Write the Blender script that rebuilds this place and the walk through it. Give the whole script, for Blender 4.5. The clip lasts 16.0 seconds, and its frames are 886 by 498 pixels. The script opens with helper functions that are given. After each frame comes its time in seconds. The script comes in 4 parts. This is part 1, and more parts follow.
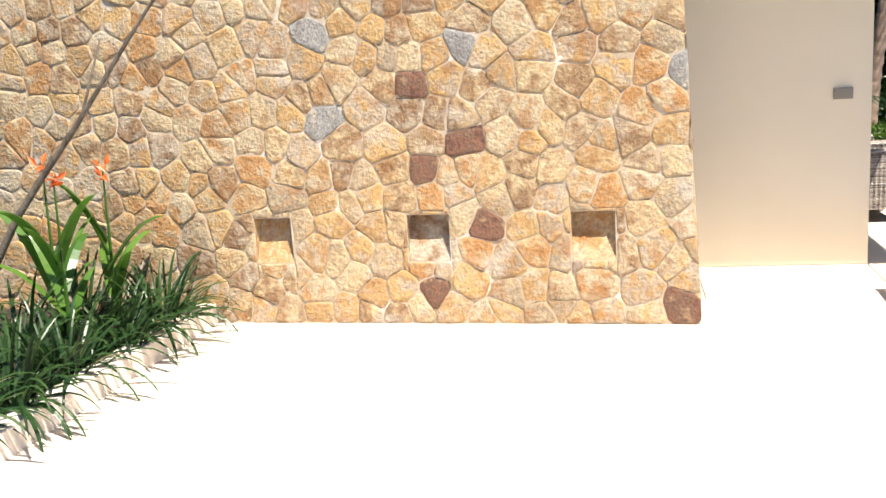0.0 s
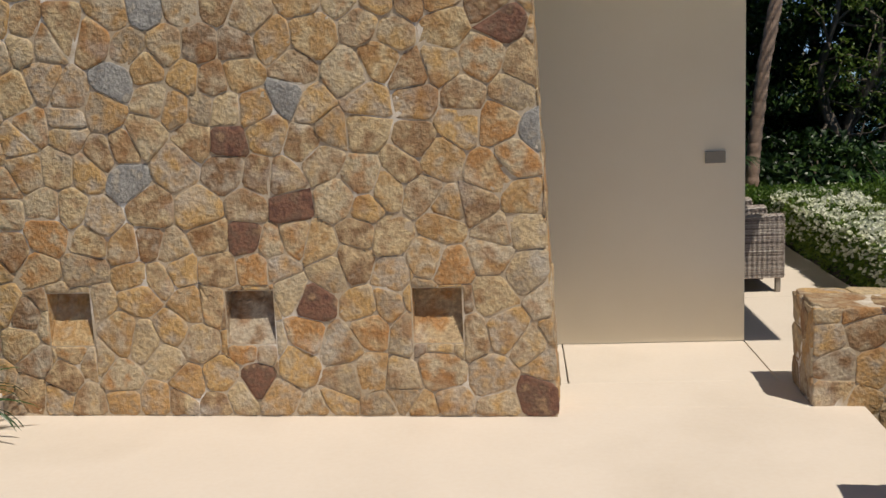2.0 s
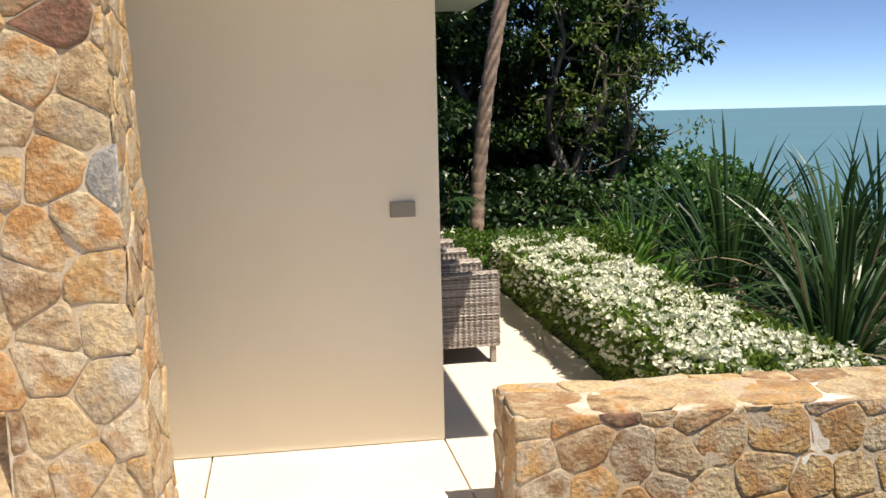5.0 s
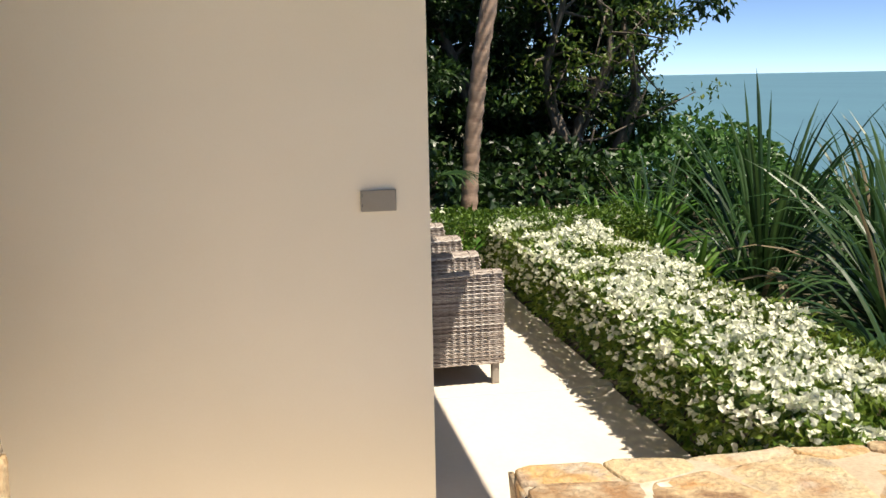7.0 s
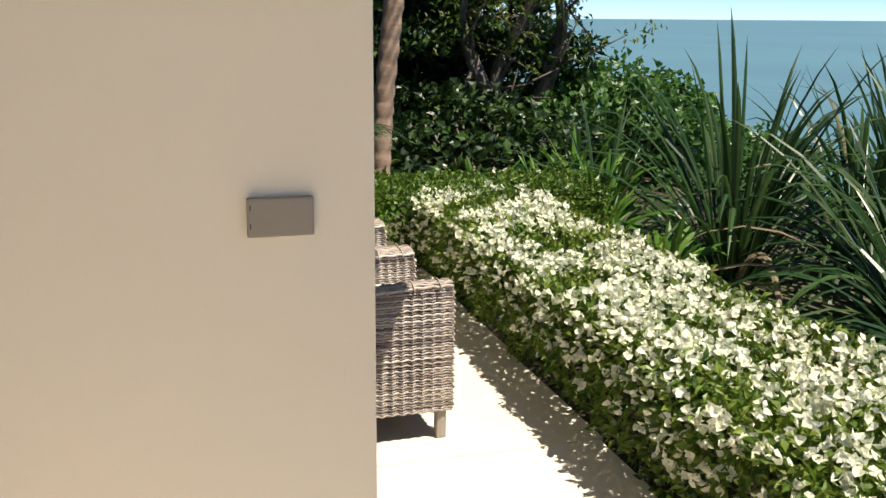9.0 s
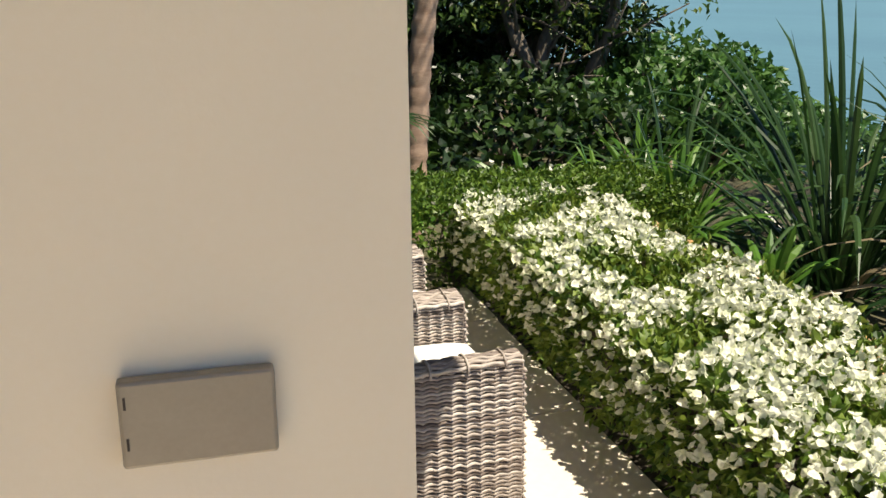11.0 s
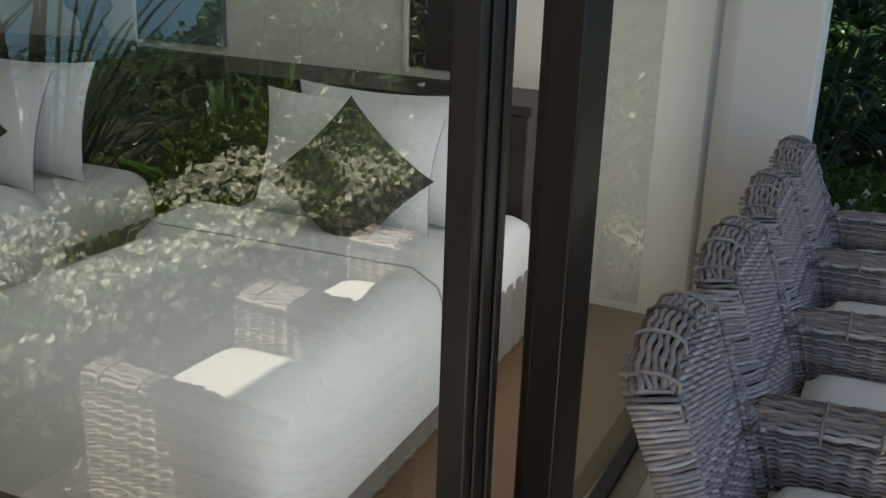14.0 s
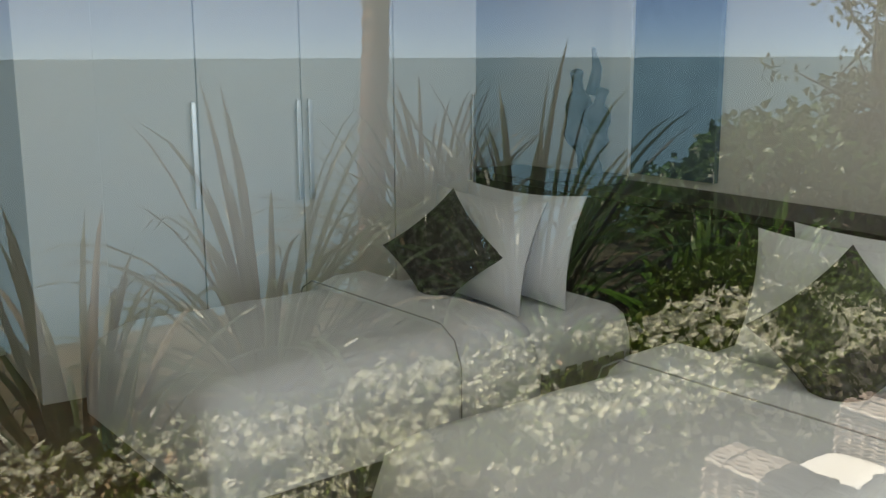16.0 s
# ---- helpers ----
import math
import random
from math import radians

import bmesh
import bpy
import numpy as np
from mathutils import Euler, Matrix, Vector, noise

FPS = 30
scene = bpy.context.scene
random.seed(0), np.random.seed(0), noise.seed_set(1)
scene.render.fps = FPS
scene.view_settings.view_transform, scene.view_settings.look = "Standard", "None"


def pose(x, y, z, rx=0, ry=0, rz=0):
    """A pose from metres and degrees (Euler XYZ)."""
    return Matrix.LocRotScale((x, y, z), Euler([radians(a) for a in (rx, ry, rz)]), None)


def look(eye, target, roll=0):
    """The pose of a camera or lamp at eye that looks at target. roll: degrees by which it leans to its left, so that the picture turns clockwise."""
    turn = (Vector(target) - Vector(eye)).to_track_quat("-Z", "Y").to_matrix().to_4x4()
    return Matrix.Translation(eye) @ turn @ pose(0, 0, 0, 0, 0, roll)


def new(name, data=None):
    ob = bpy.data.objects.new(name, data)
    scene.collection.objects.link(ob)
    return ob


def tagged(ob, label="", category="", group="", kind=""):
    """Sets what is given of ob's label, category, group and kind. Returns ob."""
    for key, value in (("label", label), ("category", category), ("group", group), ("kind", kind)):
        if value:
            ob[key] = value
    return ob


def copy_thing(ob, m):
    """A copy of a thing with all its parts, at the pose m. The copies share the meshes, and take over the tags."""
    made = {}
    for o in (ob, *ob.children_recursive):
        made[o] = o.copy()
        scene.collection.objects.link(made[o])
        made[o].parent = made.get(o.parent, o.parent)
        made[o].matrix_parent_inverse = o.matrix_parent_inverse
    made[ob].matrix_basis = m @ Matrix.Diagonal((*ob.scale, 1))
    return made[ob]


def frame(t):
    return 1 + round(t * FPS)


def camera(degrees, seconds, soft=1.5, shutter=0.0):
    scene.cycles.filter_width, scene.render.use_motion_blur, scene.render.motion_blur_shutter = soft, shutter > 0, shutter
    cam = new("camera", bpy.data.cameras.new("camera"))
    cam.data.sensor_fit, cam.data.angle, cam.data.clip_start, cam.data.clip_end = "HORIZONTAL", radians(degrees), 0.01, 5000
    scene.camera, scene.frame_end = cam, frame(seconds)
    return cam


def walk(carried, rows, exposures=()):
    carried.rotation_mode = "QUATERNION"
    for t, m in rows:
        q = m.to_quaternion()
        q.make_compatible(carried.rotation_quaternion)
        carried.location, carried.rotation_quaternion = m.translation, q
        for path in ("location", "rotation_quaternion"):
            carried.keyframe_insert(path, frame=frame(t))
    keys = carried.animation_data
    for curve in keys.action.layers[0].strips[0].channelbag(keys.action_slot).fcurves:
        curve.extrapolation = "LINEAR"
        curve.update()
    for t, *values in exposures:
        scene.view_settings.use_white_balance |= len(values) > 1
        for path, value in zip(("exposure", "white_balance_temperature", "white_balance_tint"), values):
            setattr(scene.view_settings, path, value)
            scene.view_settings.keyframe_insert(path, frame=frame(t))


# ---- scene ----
cam = camera(48.8, 16.0)
PATH = [
    (0, (-1.260, -6.949, 1.644), (-1.758, -4.915, 1.205), -3.7),
    (0.5, (-1.233, -6.752, 1.648), (-1.554, -4.679, 1.219), -3.1),
    (1, (-1.213, -6.518, 1.622), (-1.310, -4.415, 1.243), -2.5),
    (1.5, (-1.174, -6.306, 1.620), (-1.273, -4.199, 1.259), -4.2),
    (2, (-1.020, -6.157, 1.624), (-1.313, -4.065, 1.284), -2.5),
    (2.5, (-0.953, -5.936, 1.637), (-1.157, -3.832, 1.308), -1.0),
    (3, (-0.912, -5.707, 1.645), (-1.035, -3.586, 1.389), -2.2),
    (3.5, (-0.784, -5.455, 1.639), (-0.846, -3.326, 1.441), -1.8),
    (4, (-0.678, -5.232, 1.633), (-0.603, -3.110, 1.364), -0.7),
    (4.5, (-0.620, -4.951, 1.631), (-0.397, -2.841, 1.355), -1.3),
    (5, (-0.511, -4.677, 1.608), (-0.275, -2.570, 1.315), -1.3),
    (5.2, (-0.467, -4.580, 1.615), (-0.268, -2.471, 1.317), -1.0),
    (7.3, (-0.374, -3.139, 1.555), (-0.074, -1.060, 1.147), -1.2),
    (7.5, (-0.364, -2.979, 1.548), (-0.030, -0.912, 1.105), -1.5),
    (7.8, (-0.334, -2.723, 1.549), (0.007, -0.653, 1.133), -1.5),
    (8, (-0.322, -2.585, 1.556), (0.022, -0.516, 1.130), -1.1),
    (8.2, (-0.319, -2.414, 1.550), (0.057, -0.355, 1.104), -0.4),
    (10.3, (-0.200, -1.119, 1.510), (0.379, 0.874, 0.991), -0.6),
    (10.5, (-0.167, -1.009, 1.510), (0.367, 1.006, 1.024), -1.0),
    (11, (-0.134, -0.784, 1.489), (0.285, 1.242, 0.943), -0.7),
    (11.5, (-0.104, -0.578, 1.430), (0.285, 1.443, 0.844), -2.0),
    (12, (0.022, -0.445, 1.423), (0.254, 1.576, 0.756), 0.5),
    (12.5, (0.134, -0.326, 1.456), (0.007, 1.697, 0.768), 2.2),
    (13, (0.167, -0.154, 1.461), (-0.110, 1.850, 0.763), 1.8),
    (13.5, (0.216, -0.009, 1.463), (-0.289, 1.961, 0.795), 0.1),
    (14, (0.271, 0.106, 1.454), (-0.683, 1.905, 0.791), 1.9),
    (14.5, (0.251, 0.153, 1.447), (-1.014, 1.759, 0.814), 1.0),
    (15, (0.199, 0.147, 1.446), (-1.293, 1.584, 0.908), -1.0),
    (15.2, (0.168, 0.151, 1.456), (-1.378, 1.547, 0.970), -1.1),
    (15.5, (0.164, 0.157, 1.456), (-1.427, 1.523, 1.027), -0.9),
    (16, (0.186, 0.199, 1.479), (-1.562, 1.361, 1.066), -0.2),
]
EXPOSURES = [(0, 1.2, 6800, 10), (0.2, 0.9, 6800, 10), (0.4, 0.72, 6700, 10), (0.6, 0.42, 6700, 10), (0.8, 0.22, 6900, 10), (1.2, -0.12, 6900, 10), (2.0, -0.22, 6900, 10), (2.5, 0.10, 6950, 10),
             (3.0, 0.26, 7050, 10), (4.0, 0.56, 7100, 10), (5.0, 0.70, 7150, 10), (8.0, 0.84, 7200, 9), (11.0, 0.88, 7350, 8), (12.5, 1.08, 7500, 11), (13.2, 1.2, 7300, 11), (14.0, 1.48, 7000, 10), (14.6, 1.6, 7050, 9), (16, 1.70, 7450, 11)]
walk(cam, [(t, look(eye, target, roll)) for t, eye, target, roll in PATH], EXPOSURES)

# ---- light ----
SUN = Vector((0.37, -0.38, 1.0)).normalized()
world = bpy.data.worlds.new("sky")
scene.world = world
world.use_nodes = True
wn, wl = world.node_tree.nodes, world.node_tree.links
sky = wn.new("ShaderNodeTexSky")
sky.sky_type = "NISHITA"
sky.sun_disc = False
sky.altitude = 2500
sky.sun_elevation = math.asin(SUN.z)
sky.sun_rotation = math.atan2(SUN.x, SUN.y)
sky.air_density, sky.dust_density, sky.ozone_density = 0.45, 0.0, 2.0
wn["Background"].inputs[1].default_value = 0.10
tint = wn.new("ShaderNodeMix")
tint.data_type, tint.blend_type = "RGBA", "MULTIPLY"
tint.inputs["Factor"].default_value = 1.0
tint.inputs["B"].default_value = (0.86, 0.95, 1.06, 1)
wl.new(sky.outputs[0], tint.inputs["A"])
wl.new(tint.outputs["Result"], wn["Background"].inputs[0])
sun = new("sun", bpy.data.lights.new("sun", "SUN"))
sun.data.energy, sun.data.angle, sun.data.color = 4.2, radians(0.55), (1.0, 0.95, 0.87)
sun.matrix_world = look(SUN * 20, (0, 0, 0))


# ---- materials ----
def mat(name, colors, scale=6.0, fine=60.0, rough=0.7, bump=0.3, depth=0.01, metal=0.0, spec=0.5, per=None, stretch=(1, 1, 1), fine_mix=0.25):
    """Two scales of noise over a ramp of colours, with fine relief. per: 'object' or 'island' picks the ramp place by piece."""
    m = bpy.data.materials.new(name)
    m.use_nodes = True
    n, l = m.node_tree.nodes, m.node_tree.links
    b = n["Principled BSDF"]
    co = n.new("ShaderNodeTexCoord")
    mp = n.new("ShaderNodeMapping")
    mp.inputs["Scale"].default_value = stretch
    l.new(co.outputs["Object"], mp.inputs[0])
    big, small = n.new("ShaderNodeTexNoise"), n.new("ShaderNodeTexNoise")
    for t, s, d in ((big, scale, 4), (small, fine, 6)):
        t.inputs["Scale"].default_value, t.inputs["Detail"].default_value = s, d
        l.new(mp.outputs[0], t.inputs["Vector"])
    ramp = n.new("ShaderNodeValToRGB")
    e = ramp.color_ramp.elements
    while len(e) < len(colors):
        e.new(0.5)
    lo, hi = (0.0, 1.0) if per else (0.3, 0.7)
    for i, c in enumerate(colors):
        e[i].position = lo + (hi - lo) * i / max(1, len(colors) - 1)
        e[i].color = (*c, 1)
    if per:
        if per == "object":
            r = n.new("ShaderNodeObjectInfo").outputs["Random"]
        else:
            r = n.new("ShaderNodeNewGeometry").outputs["Random Per Island"]
        mix = n.new("ShaderNodeMath")
        mix.operation = "MULTIPLY_ADD"
        l.new(big.outputs["Fac"], mix.inputs[0])
        mix.inputs[1].default_value = 0.35
        off = n.new("ShaderNodeMath")
        off.operation = "SUBTRACT"
        l.new(r, off.inputs[0])
        off.inputs[1].default_value = 0.17
        l.new(off.outputs[0], mix.inputs[2])
        l.new(mix.outputs[0], ramp.inputs[0])
    else:
        l.new(big.outputs["Fac"], ramp.inputs[0])
    mult = n.new("ShaderNodeMix")
    mult.data_type, mult.blend_type = "RGBA", "OVERLAY"
    mult.inputs["Factor"].default_value = fine_mix
    l.new(ramp.outputs[0], mult.inputs["A"])
    l.new(small.outputs["Fac"], mult.inputs["B"])
    l.new(mult.outputs["Result"], b.inputs["Base Color"])
    b.inputs["Roughness"].default_value, b.inputs["Metallic"].default_value = rough, metal
    b.inputs["Specular IOR Level"].default_value = spec
    if bump:
        add = n.new("ShaderNodeMath")
        add.operation = "ADD"
        l.new(big.outputs["Fac"], add.inputs[0])
        l.new(small.outputs["Fac"], add.inputs[1])
        bp = n.new("ShaderNodeBump")
        bp.inputs["Strength"].default_value, bp.inputs["Distance"].default_value = bump, depth
        l.new(add.outputs[0], bp.inputs["Height"])
        l.new(bp.outputs[0], b.inputs["Normal"])
    return m


def leaf_mat(name, colors, rough=0.45, light=0.35):
    """Leaves: a colour by leaf, glossy above, letting some light through."""
    m = mat(name, colors, 3, 40, rough, 0.15, 0.003, per="island", fine_mix=0.15)
    n, l = m.node_tree.nodes, m.node_tree.links
    b, out = n["Principled BSDF"], n["Material Output"]
    tr = n.new("ShaderNodeBsdfTranslucent")
    mx = n.new("ShaderNodeMixShader")
    mx.inputs[0].default_value = light
    src = b.inputs["Base Color"].links[0].from_socket
    l.new(src, tr.inputs[0])
    l.new(b.outputs[0], mx.inputs[1])
    l.new(tr.outputs[0], mx.inputs[2])
    l.new(mx.outputs[0], out.inputs[0])
    return m


STONES = [(0.44, 0.36, 0.260), (0.23, 0.13, 0.065), (0.50, 0.37, 0.214), (0.42, 0.21, 0.074), (0.48, 0.39, 0.260), (0.52, 0.39, 0.223), (0.34, 0.27, 0.186), (0.47, 0.28, 0.112), (0.43, 0.35, 0.260), (0.50, 0.31, 0.121),
          (0.47, 0.37, 0.242), (0.29, 0.17, 0.084), (0.53, 0.41, 0.242), (0.42, 0.25, 0.102), (0.49, 0.40, 0.279)]


def stone_mat(name, per):
    """Quarry stone: a tone by stone, rust and pale bloom in patches, a coarse chipped face."""
    m = mat(name, STONES, 11, 55, 0.9, 0.75, 0.016, per=per, fine_mix=0.55)
    n, l = m.node_tree.nodes, m.node_tree.links
    b = n["Principled BSDF"]
    co = n.new("ShaderNodeTexCoord")
    src = b.inputs["Base Color"].links[0].from_socket
    for scale, lo, hi, tone, most in ((6.5, 0.55, 0.66, (0.30, 0.135, 0.045, 1), 0.6), (4.3, 0.58, 0.72, (0.56, 0.52, 0.45, 1), 0.6), (85.0, 0.60, 0.72, (0.13, 0.085, 0.05, 1), 0.5)):
        t = n.new("ShaderNodeTexNoise")
        t.noise_dimensions = "4D"
        t.inputs["W"].default_value = scale
        t.inputs["Scale"].default_value, t.inputs["Detail"].default_value = scale, 5
        l.new(co.outputs["Object"], t.inputs["Vector"])
        r = n.new("ShaderNodeMapRange")
        r.inputs["From Min"].default_value, r.inputs["From Max"].default_value, r.inputs["To Max"].default_value = lo, hi, most
        l.new(t.outputs["Fac"], r.inputs["Value"])
        x = n.new("ShaderNodeMix")
        x.data_type = "RGBA"
        x.inputs["B"].default_value = tone
        l.new(r.outputs[0], x.inputs["Factor"])
        l.new(src, x.inputs["A"])
        src = x.outputs["Result"]
    l.new(src, b.inputs["Base Color"])
    return m


m_stone = stone_mat("quarry_stone", "object")
m_stone_i = stone_mat("quarry_stone_run", "island")
m_maroon = mat("maroon_stone", [(0.11, 0.05, 0.035), (0.21, 0.10, 0.06), (0.15, 0.085, 0.055), (0.32, 0.20, 0.11)], 14, 60, 0.8, 0.8, 0.01, fine_mix=0.6)
m_grey = mat("grey_stone", [(0.26, 0.25, 0.235), (0.34, 0.325, 0.295), (0.24, 0.23, 0.215), (0.40, 0.35, 0.28)], 14, 70, 0.85, 0.8, 0.01, fine_mix=0.7)
m_mortar = mat("mortar", [(0.41, 0.32, 0.215), (0.46, 0.365, 0.255), (0.52, 0.43, 0.32), (0.82, 0.78, 0.72)], 3.5, 90, 0.95, 0.5, 0.006)
m_floor = mat("cream_concrete", [(0.70, 0.61, 0.51), (0.77, 0.68, 0.58), (0.74, 0.65, 0.55)], 0.9, 35, 0.65, 0.12, 0.002, fine_mix=0.10)
m_joint = mat("dark_joint", [(0.03, 0.028, 0.025), (0.05, 0.045, 0.04)], 20, 80, 0.9, 0)
m_render = mat("cream_render", [(0.82, 0.73, 0.56), (0.86, 0.77, 0.60), (0.84, 0.75, 0.58)], 0.8, 120, 0.85, 0.12, 0.002, fine_mix=0.06)
m_white = mat("white_paint", [(0.78, 0.76, 0.71), (0.82, 0.80, 0.75)], 0.8, 80, 0.7, 0.06, 0.002, fine_mix=0.05)
m_endwall = mat("pale_cream_paint", [(0.89, 0.81, 0.67), (0.91, 0.83, 0.69)], 0.8, 80, 0.7, 0.06, 0.002, fine_mix=0.05)
m_box = mat("taupe_metal", [(0.27, 0.24, 0.19), (0.31, 0.275, 0.22)], 8, 200, 0.45, 0.05, 0.001, metal=0.3, fine_mix=0.08)
m_frame = mat("dark_bronze", [(0.022, 0.018, 0.016), (0.035, 0.03, 0.027)], 6, 150, 0.35, 0.05, 0.001, metal=0.5, stretch=(1, 1, 0.1))
m_wicker = mat("grey_rattan", [(0.17, 0.13, 0.11), (0.44, 0.38, 0.335), (0.31, 0.255, 0.22), (0.55, 0.49, 0.44)], 25, 90, 0.6, 0.4, 0.003, per="island", fine_mix=0.4)
# near-black: the shade in the weave's gaps is put into the colour
m_gap_shade = mat("weave_gap_shade", [(0.035, 0.028, 0.024), (0.06, 0.05, 0.045)], 20, 90, 0.9, 0)
m_leg = mat("grey_teak", [(0.22, 0.19, 0.16), (0.32, 0.28, 0.24)], 12, 90, 0.7, 0.3, 0.002, stretch=(1, 1, 0.12))
m_cush = mat("white_canvas", [(0.80, 0.79, 0.76), (0.84, 0.83, 0.80)], 3, 300, 0.9, 0.15, 0.002, fine_mix=0.05)
m_linen = mat("white_linen", [(0.70, 0.72, 0.75), (0.76, 0.78, 0.80)], 2.5, 160, 0.85, 0.10, 0.006, fine_mix=0.04)
m_skirt = mat("grey_valance", [(0.20, 0.185, 0.17), (0.26, 0.24, 0.22)], 5, 200, 0.9, 0.3, 0.008)
m_seam = mat("grey_piping", [(0.30, 0.30, 0.30), (0.36, 0.36, 0.36)], 9, 80, 0.9, 0)
m_dcush = mat("patterned_cushion", [(0.02, 0.016, 0.012), (0.035, 0.03, 0.024), (0.10, 0.095, 0.085)], 38, 90, 0.8, 0.2, 0.004)
m_wood = mat("dark_wood", [(0.02, 0.014, 0.011), (0.04, 0.028, 0.02)], 5, 60, 0.4, 0.1, 0.002, stretch=(0.1, 1, 1))
m_oak = mat("timber_floor", [(0.13, 0.078, 0.042), (0.19, 0.118, 0.064)], 4, 60, 0.45, 0.1, 0.002, stretch=(1, 0.08, 1))
m_chrome = mat("brushed_steel", [(0.70, 0.70, 0.70), (0.78, 0.78, 0.78)], 8, 200, 0.3, 0, metal=0.9)
m_bronze = mat("dark_sculpture", [(0.05, 0.05, 0.055), (0.09, 0.09, 0.095)], 9, 60, 0.45, 0.3, 0.004)
m_opening = mat("dark_opening", [(0.05, 0.07, 0.10), (0.09, 0.12, 0.16), (0.06, 0.08, 0.11)], 2.5, 40, 0.6, 0.1, 0.002)
m_soil = mat("dark_soil", [(0.025, 0.018, 0.012), (0.05, 0.038, 0.026)], 6, 60, 0.95, 0.8, 0.02)
m_bark = mat("grey_bark", [(0.09, 0.07, 0.05), (0.17, 0.14, 0.11), (0.07, 0.055, 0.04)], 8, 50, 0.9, 0.8, 0.02, stretch=(1, 1, 0.3))
m_palm = mat("palm_bark", [(0.27, 0.17, 0.12), (0.39, 0.27, 0.20), (0.32, 0.21, 0.15)], 7, 70, 0.85, 0.5, 0.008, stretch=(1, 1, 3))
m_hedge = leaf_mat("hedge_leaf", [(0.03, 0.075, 0.012), (0.10, 0.18, 0.022), (0.20, 0.27, 0.04), (0.13, 0.20, 0.03)])
m_boxleaf = leaf_mat("clipped_leaf", [(0.03, 0.08, 0.012), (0.09, 0.17, 0.02), (0.14, 0.23, 0.03)])
m_petal = leaf_mat("white_bract", [(0.70, 0.74, 0.50), (0.85, 0.85, 0.74), (0.82, 0.83, 0.66)], 0.6, 0.3)
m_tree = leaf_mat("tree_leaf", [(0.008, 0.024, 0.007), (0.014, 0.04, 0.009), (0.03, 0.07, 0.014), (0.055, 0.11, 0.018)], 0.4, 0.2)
m_vine = leaf_mat("vine_leaf", [(0.03, 0.09, 0.02), (0.06, 0.15, 0.03), (0.09, 0.19, 0.04)], 0.4)
m_sunleaf = leaf_mat("light_leaf", [(0.05, 0.11, 0.015), (0.10, 0.17, 0.025), (0.17, 0.21, 0.04)], 0.45)
m_blade = leaf_mat("strap_leaf", [(0.014, 0.042, 0.012), (0.032, 0.08, 0.022), (0.06, 0.115, 0.035)], 0.35)
m_broad = leaf_mat("broad_leaf", [(0.05, 0.14, 0.02), (0.09, 0.21, 0.03), (0.13, 0.26, 0.04)], 0.35)
m_dry = leaf_mat("dry_leaf", [(0.22, 0.17, 0.10), (0.30, 0.25, 0.16)], 0.8)
m_orange = leaf_mat("orange_petal", [(0.75, 0.10, 0.02), (0.85, 0.20, 0.04)], 0.5)
m_sand = mat("sandy_ground", [(0.10, 0.085, 0.05), (0.07, 0.07, 0.035), (0.13, 0.11, 0.07)], 1.5, 30, 0.95, 0.5, 0.02)
m_sea = mat("sea_water", [(0.08, 0.175, 0.225), (0.10, 0.215, 0.265), (0.09, 0.195, 0.245)], 0.012, 0.5, 0.45, 0.35, 0.3, spec=0.3, stretch=(1, 0.35, 1), fine_mix=0.08)

m_glass = bpy.data.materials.new("window_glass")
m_glass.use_nodes = True
gn, gl = m_glass.node_tree.nodes, m_glass.node_tree.links
fr = gn.new("ShaderNodeFresnel")
fr.inputs[0].default_value = 2.1
g_t, g_g, g_m = gn.new("ShaderNodeBsdfTransparent"), gn.new("ShaderNodeBsdfGlossy"), gn.new("ShaderNodeMixShader")
g_t.inputs[0].default_value = (0.90, 0.94, 0.92, 1)
g_g.inputs["Roughness"].default_value = 0.0
g_g.inputs[0].default_value = (0.95, 0.97, 0.96, 1)
gl.new(fr.outputs[0], g_m.inputs[0])
gl.new(g_t.outputs[0], g_m.inputs[1])
gl.new(g_g.outputs[0], g_m.inputs[2])
gl.new(g_m.outputs[0], gn["Material Output"].inputs[0])


